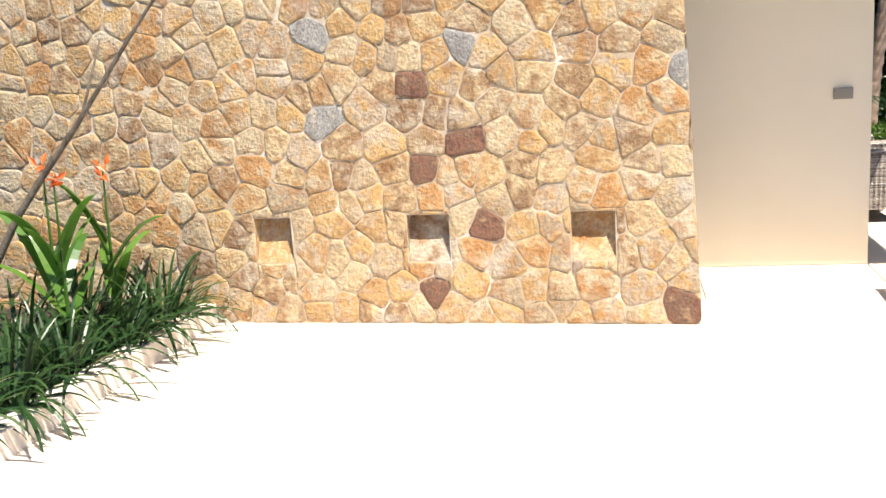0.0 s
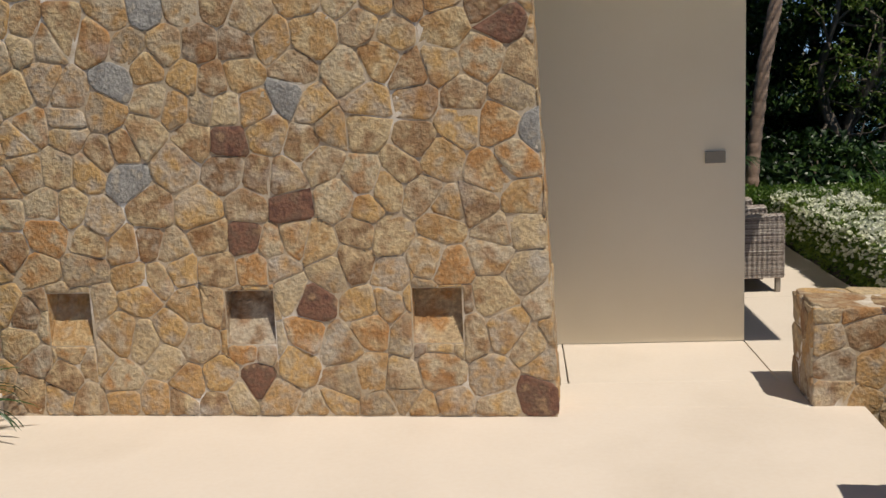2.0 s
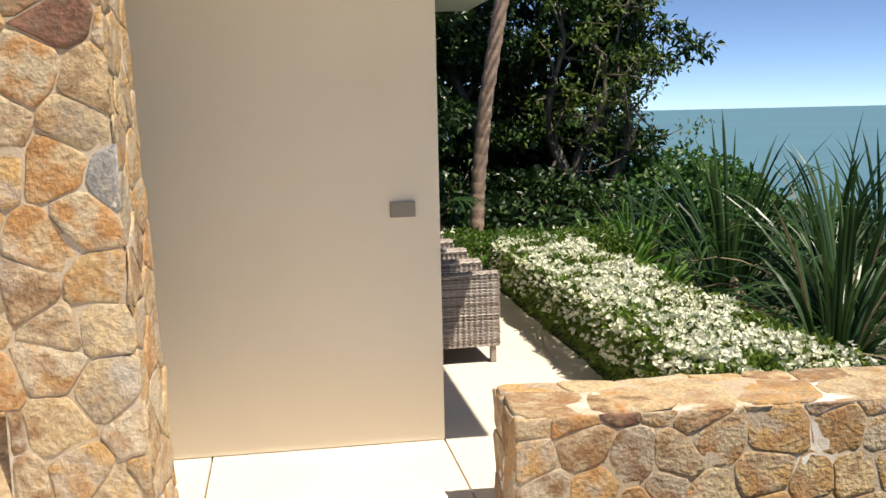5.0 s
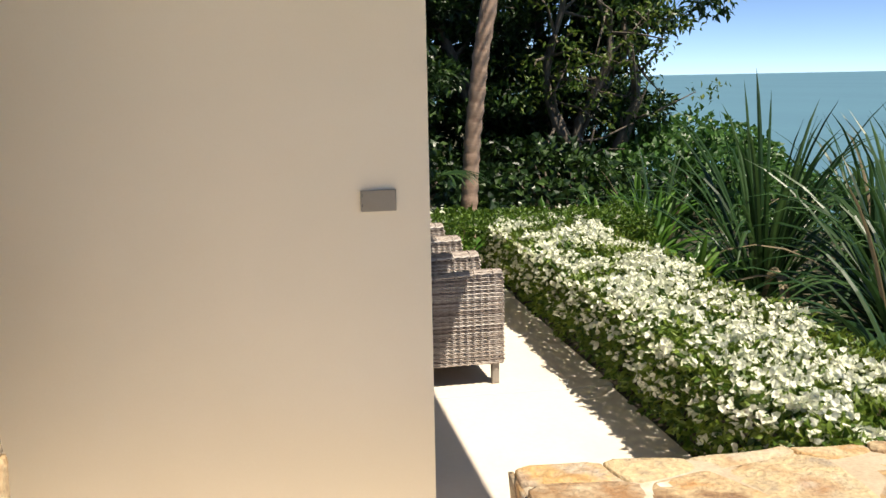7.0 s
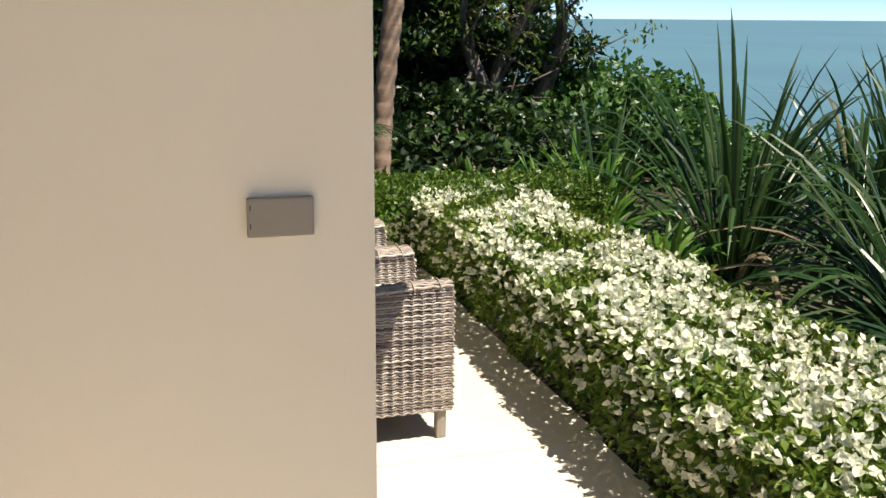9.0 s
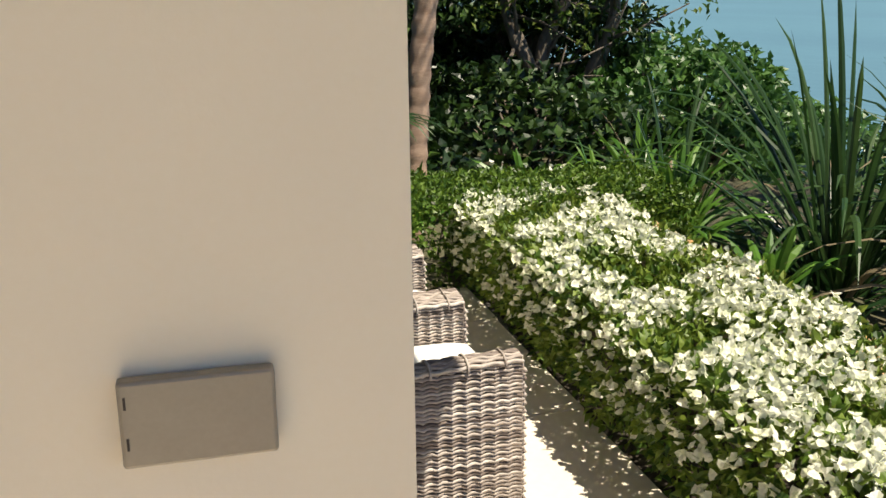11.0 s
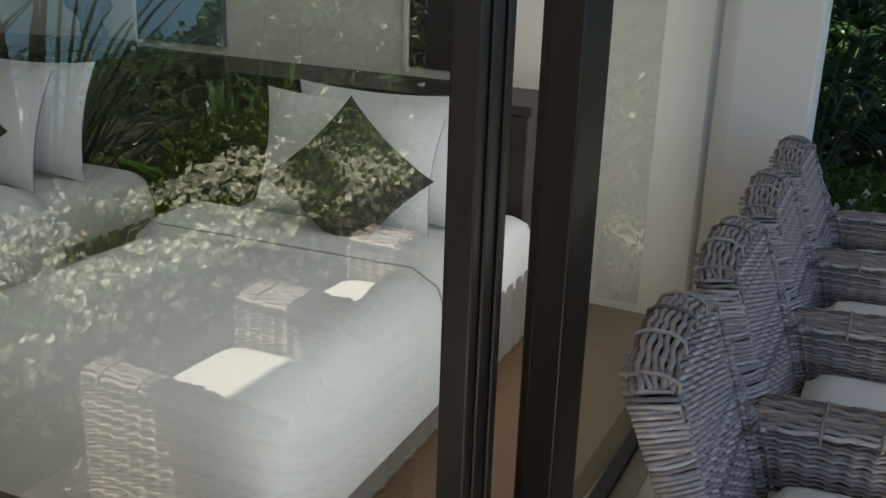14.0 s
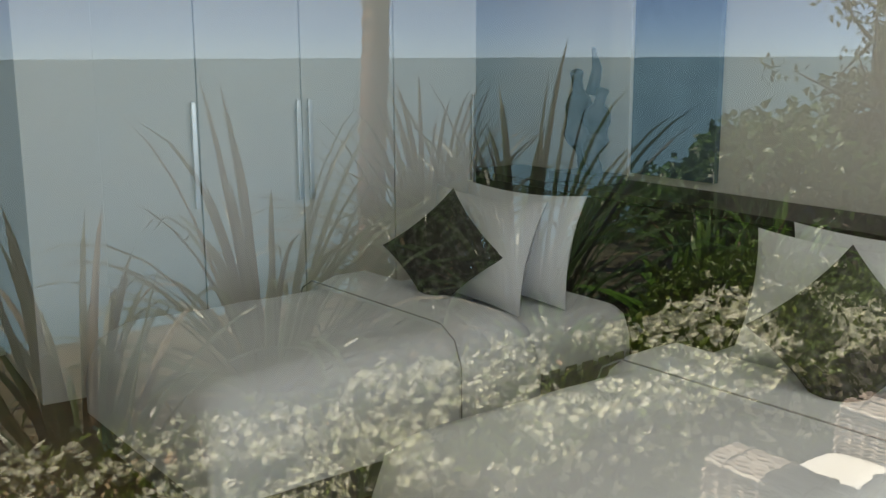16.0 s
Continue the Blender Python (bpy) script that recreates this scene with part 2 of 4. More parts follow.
# ---- mesh helpers ----
class Shape:
    def __init__(self):
        self.v, self.f, self.mi = [], [], []

    def add(self, vs, fs, k=0):
        o = len(self.v)
        self.v.extend(tuple(p) for p in vs)
        self.f.extend(tuple(i + o for i in f) for f in fs)
        self.mi.extend([k] * len(fs))

    def box(self, x0, x1, y0, y1, z0, z1, k=0, m=None):
        vs = [Vector((x, y, z)) for z in (z0, z1) for y in (y0, y1) for x in (x0, x1)]
        if m is not None:
            vs = [m @ p for p in vs]
        self.add(vs, [(0, 2, 3, 1), (4, 5, 7, 6), (0, 1, 5, 4), (2, 6, 7, 3), (0, 4, 6, 2), (1, 3, 7, 5)], k)

    def tube(self, pts, radii, sides=6, k=0, caps=True):
        pts = [Vector(p) for p in pts]
        vs, fs = [], []
        side = None
        for i, p in enumerate(pts):
            d = (pts[min(i + 1, len(pts) - 1)] - pts[max(i - 1, 0)]).normalized()
            if side is None:
                side = d.cross(Vector((0.31, 0.52, 0.79))).normalized()
            side = (side - d * side.dot(d)).normalized()
            up = d.cross(side)
            r = radii if isinstance(radii, (int, float)) else radii[i]
            for j in range(sides):
                a = 2 * math.pi * j / sides
                vs.append(p + side * (math.cos(a) * r) + up * (math.sin(a) * r))
        for i in range(len(pts) - 1):
            for j in range(sides):
                a, b = i * sides + j, i * sides + (j + 1) % sides
                fs.append((a, b, b + sides, a + sides))
        if caps:
            fs.append(tuple(range(sides))[::-1])
            fs.append(tuple((len(pts) - 1) * sides + j for j in range(sides)))
        self.add(vs, fs, k)

    def mesh(self, name, mats, smooth=False):
        me = bpy.data.meshes.new(name)
        me.from_pydata(self.v, [], self.f)
        for m in mats:
            me.materials.append(m)
        me.polygons.foreach_set("material_index", self.mi)
        if smooth:
            me.polygons.foreach_set("use_smooth", [True] * len(self.f))
        me.update()
        return me

    def ob(self, name, mats, parent=None, smooth=False, bevel=0.0):
        o = new(name, self.mesh(name, mats, smooth))
        if parent is not None:
            o.parent = parent
        if bevel:
            b = o.modifiers.new("edge", "BEVEL")
            b.width, b.segments, b.limit_method = bevel, 2, "ANGLE"
        return o


def block(name, x0, x1, y0, y1, z0, z1, m, parent=None, bevel=0.0, mtx=None):
    s = Shape()
    s.box(x0, x1, y0, y1, z0, z1, 0, mtx)
    return s.ob(name, [m], parent, bevel=bevel)


def thing(name, label, category, group="", kind="", at=None):
    return tagged(new(name) if at is None else at, label, category, group, kind)


rng = random.Random(7)


def leaf(s, p, d, n, length, width, k=0, fold=0.25):
    """A leaf of four triangles: two halves folded along the rib."""
    w = d.cross(n).normalized() * width * 0.5
    n = w.cross(d).normalized()
    a, b, t = p, p + d * length * 0.5 - n * 0.0, p + d * length - n * length * 0.12
    lift = n * width * fold
    s.add([a, b + w + lift, t, b - w + lift, b], [(0, 4, 1), (1, 4, 2), (0, 3, 4), (3, 2, 4)], k)


def rdir(up=0.0):
    while True:
        v = Vector((rng.uniform(-1, 1), rng.uniform(-1, 1), rng.uniform(-1, 1)))
        if 0.05 < v.length < 1:
            v.normalize()
            v.z += up
            return v.normalized()


def blade(s, base, heading, length, width, rise, droop, k=0, seg=7, twist=0.0):
    """An arching strap leaf with a crease."""
    d = Vector((math.cos(heading) * math.cos(rise), math.sin(heading) * math.cos(rise), math.sin(rise)))
    p = Vector(base)
    side = Vector((-math.sin(heading + twist), math.cos(heading + twist), 0))
    vs, fs = [], []
    for i in range(seg + 1):
        f = i / seg
        w = width * (0.55 + 0.9 * f) * (1 - f) ** 0.55 if i < seg else 0.0008
        w = min(w, width)
        c = d.cross(side).normalized() * w * 0.22
        vs += [p - side * w * 0.5, p + c, p + side * w * 0.5]
        p = p + d * (length / seg)
        d = (d + Vector((0, 0, -droop / seg * (0.4 + 1.8 * f)))).normalized()
    for i in range(seg):
        a = i * 3
        fs += [(a, a + 1, a + 4, a + 3), (a + 1, a + 2, a + 5, a + 4)]
    s.add(vs, fs, k)


# ---- ground and sea ----
def ground_sheet():
    s = Shape()
    xs = [-60, -12, -5, 0, 3, 6, 8.5, 10, 12, 60]
    ys = [-60, -12, -4, 0, 4, 8, 12, 16, 24, 60]
    vs = []
    for y in ys:
        for x in xs:
            z = -0.12 if x < 2.5 else -0.12 - 0.10 * min(x - 2.5, 5)
            if x > 8:
                z -= (x - 8) * 1.2
            if y < -12 or x < -8:
                z = -0.12
            vs.append((x, y, max(z, -9)))
    n = len(xs)
    s.add(vs, [(j * n + i, j * n + i + 1, (j + 1) * n + i + 1, (j + 1) * n + i) for j in range(len(ys) - 1) for i in range(n - 1)])
    return tagged(s.ob("ground", [m_sand]), "dry sandy garden ground sloping to the shore", "ground", kind="structure")


ground_sheet()
s = Shape()
s.add([(-4500, -4500, -4), (4500, -4500, -4), (4500, 4500, -4), (-4500, 4500, -4)], [(0, 1, 2, 3)])
tagged(s.ob("water", [m_sea]), "calm blue-green tropical sea reaching the horizon", "sea", kind="structure")

# ---- terrace floor ----
floor = tagged(block("floor", -4.2, 0.37, -9.5, 4.0, -0.35, -0.03, m_joint), "cream polished concrete terrace with thin dark joints", "floor", kind="structure")


def slab(x0, x1, y0, y1):
    return block("slab", x0, x1, y0, y1, -0.06, 0.0, m_floor, floor, 0.003)


# the paving follows the house, three degrees off the stone wall
HOUSE = Matrix.Translation((0, -0.008, 0)) @ Matrix.Rotation(radians(3.0), 4, "Z")


def house_slab(x0, x1, y0, y1):
    slab(x0, x1, y0, y1).matrix_world = HOUSE


slab(-4.10, 0.37, -9.5, -1.30)
house_slab(-3.4, -1.137, -0.830, 0.03)
back_edge = lambda x: -0.008 + 0.0524 * x - 0.832
s = Shape()
s.add([(x, y, z) for z in (-0.06, 0.0) for x, y in ((-1.60, -1.299), (0.37, -1.299), (0.37, back_edge(0.37)), (-1.60, back_edge(-1.60)))], [(3, 2, 1, 0), (4, 5, 6, 7), (0, 1, 5, 4), (1, 2, 6, 5), (2, 3, 7, 6), (3, 0, 4, 7)])
s.ob("slab", [m_floor], floor, bevel=0.003)
house_slab(-1.129, -0.004, -0.830, 0.03)
house_slab(0.004, 1.13, -0.830, 1.255)
house_slab(-0.40, 1.15, 1.261, 2.312)
house_slab(-0.40, 1.165, 2.318, 3.372)
house_slab(-0.40, 1.175, 3.378, 3.90)
house_slab(-0.45, -0.005, 0.203, 1.255)
block("slab_bed", 0.30, 1.04, -0.86, 3.86, -0.35, -0.03, m_joint, floor)

# steps down between the two low walls
steps = tagged(new("steps"), "cream concrete steps leading down to the garden", "steps", kind="structure")
for i in range(3):
    block("step", 0.372 + 0.32 * i, 0.70 + 0.32 * i, -2.40, -1.30, -0.9, -0.17 * (i + 1), m_floor, steps, 0.006)


# ---- stonework ----
def clip(poly, p, n):
    """The part of a convex polygon with (q - p) . n <= 0."""
    out = []
    for i, a in enumerate(poly):
        b = poly[(i + 1) % len(poly)]
        da, db = (a - p).dot(n), (b - p).dot(n)
        if da <= 0:
            out.append(a)
        if da * db < 0:
            out.append(a + (b - a) * (da / (da - db)))
    return out


def area(poly):
    return 0.5 * sum(a.x * b.y - b.x * a.y for a, b in zip(poly, poly[1:] + poly[:1]))


def stone_cells(outline, size, holes=(), r=None):
    """Irregular courses of stones inside a convex outline, keeping clear of the holes."""
    lo = Vector((min(p.x for p in outline), min(p.y for p in outline)))
    hi = Vector((max(p.x for p in outline), max(p.y for p in outline)))
    seeds = []
    row, y = 0, lo.y + size * 0.35
    while y < hi.y + size * 0.3:
        x = lo.x + size * r.uniform(0.2, 0.7)
        while x < hi.x + size * 0.3:
            seeds.append(Vector((x, y + r.uniform(-0.34, 0.34) * size)))
            x += size * r.choice((0.62, 0.85, 1.05, 1.35))
        y += size * r.uniform(0.80, 1.0)
        row += 1
    cells = []
    for i, p in enumerate(seeds):
        poly = list(outline)
        for j, q in enumerate(seeds):
            if i != j and (q - p).length < size * 3.2:
                d = q - p
                poly = clip(poly, p + d * 0.5, d)
                if len(poly) < 3:
                    break
        pieces = [poly]
        for (x0, x1, y0, y1) in holes:
            rest = []
            for q in pieces:
                if len(q) < 3 or max(p.x for p in q) < x0 or min(p.x for p in q) > x1 or max(p.y for p in q) < y0 or min(p.y for p in q) > y1:
                    rest.append(q)
                    continue
                rest += [clip(q, Vector((x0, 0)), Vector((1, 0))), clip(q, Vector((x1, 0)), Vector((-1, 0)))]
                mid = clip(clip(q, Vector((x1, 0)), Vector((1, 0))), Vector((x0, 0)), Vector((-1, 0)))
                if len(mid) > 2:
                    rest += [clip(mid, Vector((0, y0)), Vector((0, 1))), clip(mid, Vector((0, y1)), Vector((0, -1)))]
            pieces = rest
        cells += [q for q in pieces if len(q) > 2 and area(q) > size * size * 0.012]
    return cells


def stone_mesh(s, poly, m, gap, proud, r, k=0):
    """One stone: a worn, domed slab over the cell, drawn in from its joints."""
    c = sum(poly, Vector((0, 0))) / len(poly)
    ring = []
    for i, a in enumerate(poly):
        b, z = poly[(i + 1) % len(poly)], poly[i - 1]
        ring += [a * 0.86 + z * 0.14, a * 0.86 + b * 0.14] if min((a - z).length, (b - a).length) > 0.05 else [a]
        if (b - a).length > 0.09:
            ring.append(a.lerp(b, r.uniform(0.42, 0.58)))
    rings = []
    lift = proud * r.uniform(0.7, 1.35)
    tilt = Vector((r.uniform(-1, 1), r.uniform(-1, 1))) * 0.05
    w = [r.uniform(-0.006, 0.004) for _ in ring]
    for inset, h in ((gap * 0.5, -0.010), (gap * 0.9, lift * 0.45), (gap + 0.005, lift * 0.92), (gap + 0.022, lift)):
        line = []
        for q, e in zip(ring, w):
            d = q - c
            ln = max(d.length, 1e-4)
            q2 = c + d * max(0.25, (ln - inset + e * (0.5 if inset < 0.01 else 1.3)) / ln)
            line.append(m @ Vector((q2.x, q2.y, h + (q2 - c).dot(tilt) + r.uniform(-1, 1) * 0.0035)))
        rings.append(line)
    n = len(ring)
    vs = [p for line in rings for p in line] + [m @ Vector((c.x, c.y, lift * 1.04))]
    fs = [(i * n + j, i * n + (j + 1) % n, (i + 1) * n + (j + 1) % n, (i + 1) * n + j) for i in range(3) for j in range(n)]
    fs += [(3 * n + j, 3 * n + (j + 1) % n, 4 * n) for j in range(n)]
    s.add(vs, fs, k)


def stonework(owner, outline, m, size, holes=(), seed=1, special=(), parts=True, gap=0.0038, proud=0.0065):
    """Lays stones over a face. m takes the face's plane (x, y, outward) into the world."""
    r = random.Random(seed)
    run = Shape()
    cells = stone_cells([Vector(p) for p in outline], size, holes, r)
    marked = {}
    for (x, y), mm in special:
        i = min(range(len(cells)), key=lambda q: (sum(cells[q], Vector((0, 0))) / len(cells[q]) - Vector((x, y))).length)
        marked[i] = mm
    for i, poly in enumerate(cells):
        c = sum(poly, Vector((0, 0))) / len(poly)
        if parts and parts(c):
            s = Shape()
            stone_mesh(s, poly, m, gap, proud, r)
            s.ob("stone", [marked.get(i, m_stone)], owner, smooth=True)
        else:
            stone_mesh(run, poly, m, gap, proud, r)
    if run.f:
        tagged(run.ob("stones", [m_stone_i], owner, smooth=True), kind="stuff")


def face(origin, ax, ay):
    """The plane with its x along ax and y along ay, outward by their cross product."""
    ax, ay = Vector(ax).normalized(), Vector(ay).normalized()
    az = ax.cross(ay)
    return Matrix(((ax.x, ay.x, az.x, origin[0]), (ax.y, ay.y, az.y, origin[1]), (ax.z, ay.z, az.z, origin[2]), (0, 0, 0, 1)))


# tall stone wall: face at y = -1.47, its end leaning in towards the top
NICHES = [(-1.845, -1.595, 0.385, 0.665), (-2.815, -2.56, 0.385, 0.665), (-3.79, -3.55, 0.385, 0.665)]
TOP = 3.0
s = Shape()
edge = lambda z: -1.125 - 0.042 * z


def stone_core():
    """The mortar body, with its niches cut in and a sloping sill in each."""
    y0, y1 = -1.456, -1.02
    xs = sorted({-6.0, *[x for n in NICHES for x in n[:2]], -1.135})
    zs = [0.0, 0.385, 0.665, TOP]
    for i in range(len(xs) - 1):
        for j in range(3):
            xa, xb, za, zb = xs[i], xs[i + 1], zs[j], zs[j + 1]
            last = i == len(xs) - 2
            xb0, xb1 = (edge(za) - 0.012, edge(zb) - 0.012) if last else (xb, xb)
            if j == 1 and any(abs(n[0] - xa) < 1e-6 for n in NICHES):
                d, sl = 0.13, 0.07
                s.add([(xa, y0, za), (xb, y0, za), (xb, y0 + sl, za + 0.15), (xa, y0 + sl, za + 0.15), (xa, y0 + d, zb), (xb, y0 + d, zb), (xa, y0, zb), (xb, y0, zb)],
                      [(0, 1, 2, 3), (3, 2, 5, 4), (4, 5, 7, 6), (0, 3, 4, 6), (1, 7, 5, 2)], 1)
            else:
                s.add([(xa, y0, za), (xb0, y0, za), (xb1, y0, zb), (xa, y0, zb)], [(0, 1, 2, 3)])
    s.add([(edge(0) - 0.012, y0, 0), (edge(0) - 0.012, y1, 0), (edge(TOP) - 0.012, y1, TOP), (edge(TOP) - 0.012, y0, TOP), (-6, y1, 0), (-6, y1, TOP), (-6, y0, TOP), (-6, y0, 0)],
          [(0, 1, 2, 3), (1, 4, 5, 2), (2, 5, 6, 3), (4, 7, 6, 5)])


stone_core()
stone_wall = tagged(s.ob("wall_stone", [m_mortar, m_stone_i]), "rough wall of irregular honey-coloured quarry stones with three niches", "wall", kind="structure")

# rendered house wall beside the terrace, with its far return
wall_shape = Shape()
wall_shape.box(-1.9, 0.0, 0.0, 0.20, 0.004, 2.60)
wall_shape.mi[-1] = 1
wall_cream = tagged(wall_shape.ob("wall_cream", [m_render, m_endwall]), "smooth cream rendered house wall with a paler painted end", "wall", kind="structure")
wall_cream.matrix_world = HOUSE
wall_gap = tagged(block("wall_gap", -1.9, -0.006, 0.010, 0.19, -0.03, 0.003, m_joint), "dark shadow gap under the house wall", "trim", kind="structure")
wall_gap.matrix_world = HOUSE

# ---- glazed front: its line leans three degrees off the terrace ----
F = Matrix.Translation((-0.25, 0.16, 0)) @ Matrix.Rotation(radians(3.0), 4, "Z")

day = new("window_light", bpy.data.lights.new("window_light", "AREA"))
day.data.shape, day.data.size, day.data.size_y = "RECTANGLE", 3.3, 2.3
day.data.energy, day.data.color = 7.5, (0.95, 0.98, 1.0)
day.matrix_world = F @ look((-0.115, 1.82, 1.3), (-2.0, 1.82, 1.3))


def fblock(name, u0, u1, v0, v1, z0, z1, m, parent=None, bevel=0.0):
    o = block(name, u0, u1, v0, v1, z0, z1, m, parent, bevel)
    o.matrix_world = F
    return o


def sliding_door(v0, v1, u, name, label, left=0.07, right=0.07, set_back=0.0):
    root = new(name)
    tagged(root, label, "sliding door", kind="structure")
    sh = Shape()
    for a, b in ((v0, v0 + left), (v1 - right, v1)):
        if b - a > 0.001:
            sh.box(u - 0.022, u + 0.022, a, b, 0.01, 2.5)
            for q in (a + (b - a) * 0.28, a + (b - a) * 0.72):
                sh.box(u + 0.022, u + 0.028, q - 0.006, q + 0.006, 0.01, 2.5)
    sh.box(u - 0.022, u + 0.022, v0 + left, v1 - right, 0.004, 0.018)
    sh.box(u - 0.022, u + 0.022, v0 + left, v1 - right, 2.43, 2.5)
    fr_o = sh.ob("frame", [m_frame], root, bevel=0.003)
    fr_o.matrix_world = F
    gp = Shape()
    g = u - set_back
    gp.add([(g, v0 + left, 0.018), (g, v1 - right, 0.018), (g, v1 - right, 2.43), (g, v0 + left, 2.43)], [(0, 1, 2, 3)])
    pane = gp.ob("pane", [m_glass], root)
    pane.matrix_world = F
    pane.visible_shadow = False
    return root


sliding_door(0.0, 1.20, 0.0, "door_1", "dark bronze framed sliding glass door reflecting the garden", 0.02, 0.12, 0.018)
sliding_door(1.58, 3.62, -0.055, "door_2", "dark bronze framed glass door slid partly open", 0.11, 0.0)
tagged(fblock("door_post", -0.03, 0.03, 1.49, 1.65, 0.0, 2.5, m_frame, bevel=0.004), "dark bronze door post", "door post", kind="structure")
tagged(fblock("door_track", -0.085, 0.03, 0.0, 3.64, -0.02, 0.003, m_box), "dark bronze floor track", "door track", kind="structure")
tagged(fblock("door_head", -0.10, 0.05, 0.0, 3.64, 2.5, 2.6, m_frame), "dark bronze head rail", "door rail", kind="structure")
tagged(fblock("wall_pillar", -0.12, 0.22, 3.64, 3.95, -0.02, 2.6, m_endwall, bevel=0.005), "white painted wall end beside the glass", "wall", kind="structure")

# roof slab with its eave over the terrace
eave = tagged(block("ceiling_eave", -0.36, 1.14, -1.04, 5.0, 2.60, 2.85, m_white, bevel=0.008), "white painted soffit of the roof eave", "ceiling", kind="structure")
eave.matrix_world = HOUSE
bedroom_ceiling = tagged(block("ceiling", -5.2, -0.364, -1.04, 5.0, 2.604, 2.85, m_white), "white bedroom ceiling", "ceiling", kind="structure")
bedroom_ceiling.matrix_world = HOUSE

# bedroom shell
tagged(block("floor_bedroom", -5.2, -0.46, 0.16, 3.95, -0.10, 0.004, m_oak), "warm brown timber bedroom floor", "floor", kind="structure")
tagged(block("wall_head", -5.2, -0.58, 3.75, 3.95, 0.0, 2.6, m_white), "white bedroom wall behind the beds", "wall", kind="structure")
tagged(block("wall_back", -5.2, -5.0, 0.16, 3.75, 0.0, 2.6, m_white), "white bedroom back wall", "wall", kind="structure")
tagged(block("wall_side", -5.2, -1.904, 0.0, 0.158, 0.0, 2.6, m_white), "white bedroom side wall", "wall", kind="structure")

# ---- low garden walls ----
wall_low = tagged(block("wall_low", 0.116, 3.2, -1.286, -0.866, -0.6, 0.505, m_mortar, bevel=0.02), "low honey-coloured stone garden wall", "wall", kind="structure")
wall_low2 = tagged(block("wall_low_near", 0.172, 3.2, -2.98, -2.456, -0.6, 0.505, m_mortar, bevel=0.02), "second low stone garden wall beside the steps", "wall", kind="structure")
wall_bed = tagged(block("wall_bed", 1.72, 1.98, -0.86, 4.9, -0.7, 0.30, m_mortar, bevel=0.02), "low stone edge behind the flowering hedge", "wall", kind="structure")
planter = tagged(block("wall_planter", -4.24, -4.10, -5.2, -1.46, -0.1, 0.13, m_floor, bevel=0.01), "low white kerb of the planting bed", "kerb", kind="structure")
tagged(block("ground_bed", -6.5, -4.24, -6.0, -1.46, -0.12, 0.09, m_soil), "dark soil of the planting bed", "soil", kind="structure")
tagged(block("ground_hedge", 1.05, 1.72, -0.86, 4.9, -0.3, -0.02, m_soil), "dark soil under the hedge", "soil", kind="structure")


# ---- wall light ----
def wall_light():
    root = thing("wall_light", "taupe metal box light on the cream wall", "wall light")
    body = Shape()
    body.box(-0.243, -0.120, -0.028, -0.012, 1.123, 1.197)
    body.ob("cover", [m_box], root, bevel=0.003)
    back = Shape()
    back.box(-0.239, -0.124, -0.012, -0.0075, 1.127, 1.193)
    for z in (1.140, 1.175):
        back.box(-0.2385, -0.2365, -0.0295, -0.027, z, z + 0.010)
    back.ob("back_plate", [m_frame], root)
    root.matrix_basis = HOUSE @ Matrix.Translation((0.0, 0.0085, 0))


wall_light()


# ---- wicker chairs ----
def weave(s, P, z0, z1, length, pitch, thick, amp, height=None, gap=0.036, side=1):
    """Plain weave over the sheet P(a, z): level strands bulge between the stakes; height(a) ends the sheet."""
    stakes = max(3, round(length / gap))
    row, z = 0, z0
    while z < z1:
        run = []
        steps = stakes * 3
        for i in range(steps + 1):
            a = min(max(i / steps, 0.0005), 0.9995)
            inside = height is None or z < height(a)
            if inside:
                p, n = P(a, z)
                swing = (1.0 if row % 2 else 0.55) if i % 3 else -1.1
                run.append(p + n * (amp * swing * side) + Vector((0, 0, rng.uniform(-0.0012, 0.0012))))
            if run and (i == steps or not inside):
                if len(run) > 1:
                    s.tube(run, thick * rng.uniform(0.9, 1.1), 4, caps=False)
                run = []
        row, z = row + 1, z + pitch
    for i in range(stakes + 1):
        a = min(max(i / stakes, 0.0005), 0.9995)
        top = z1 if height is None else min(z1, height(a))
        s.tube([P(a, z0 + (top - z0) * b / 6)[0] for b in range(7)], thick * 0.8, 4, caps=False)


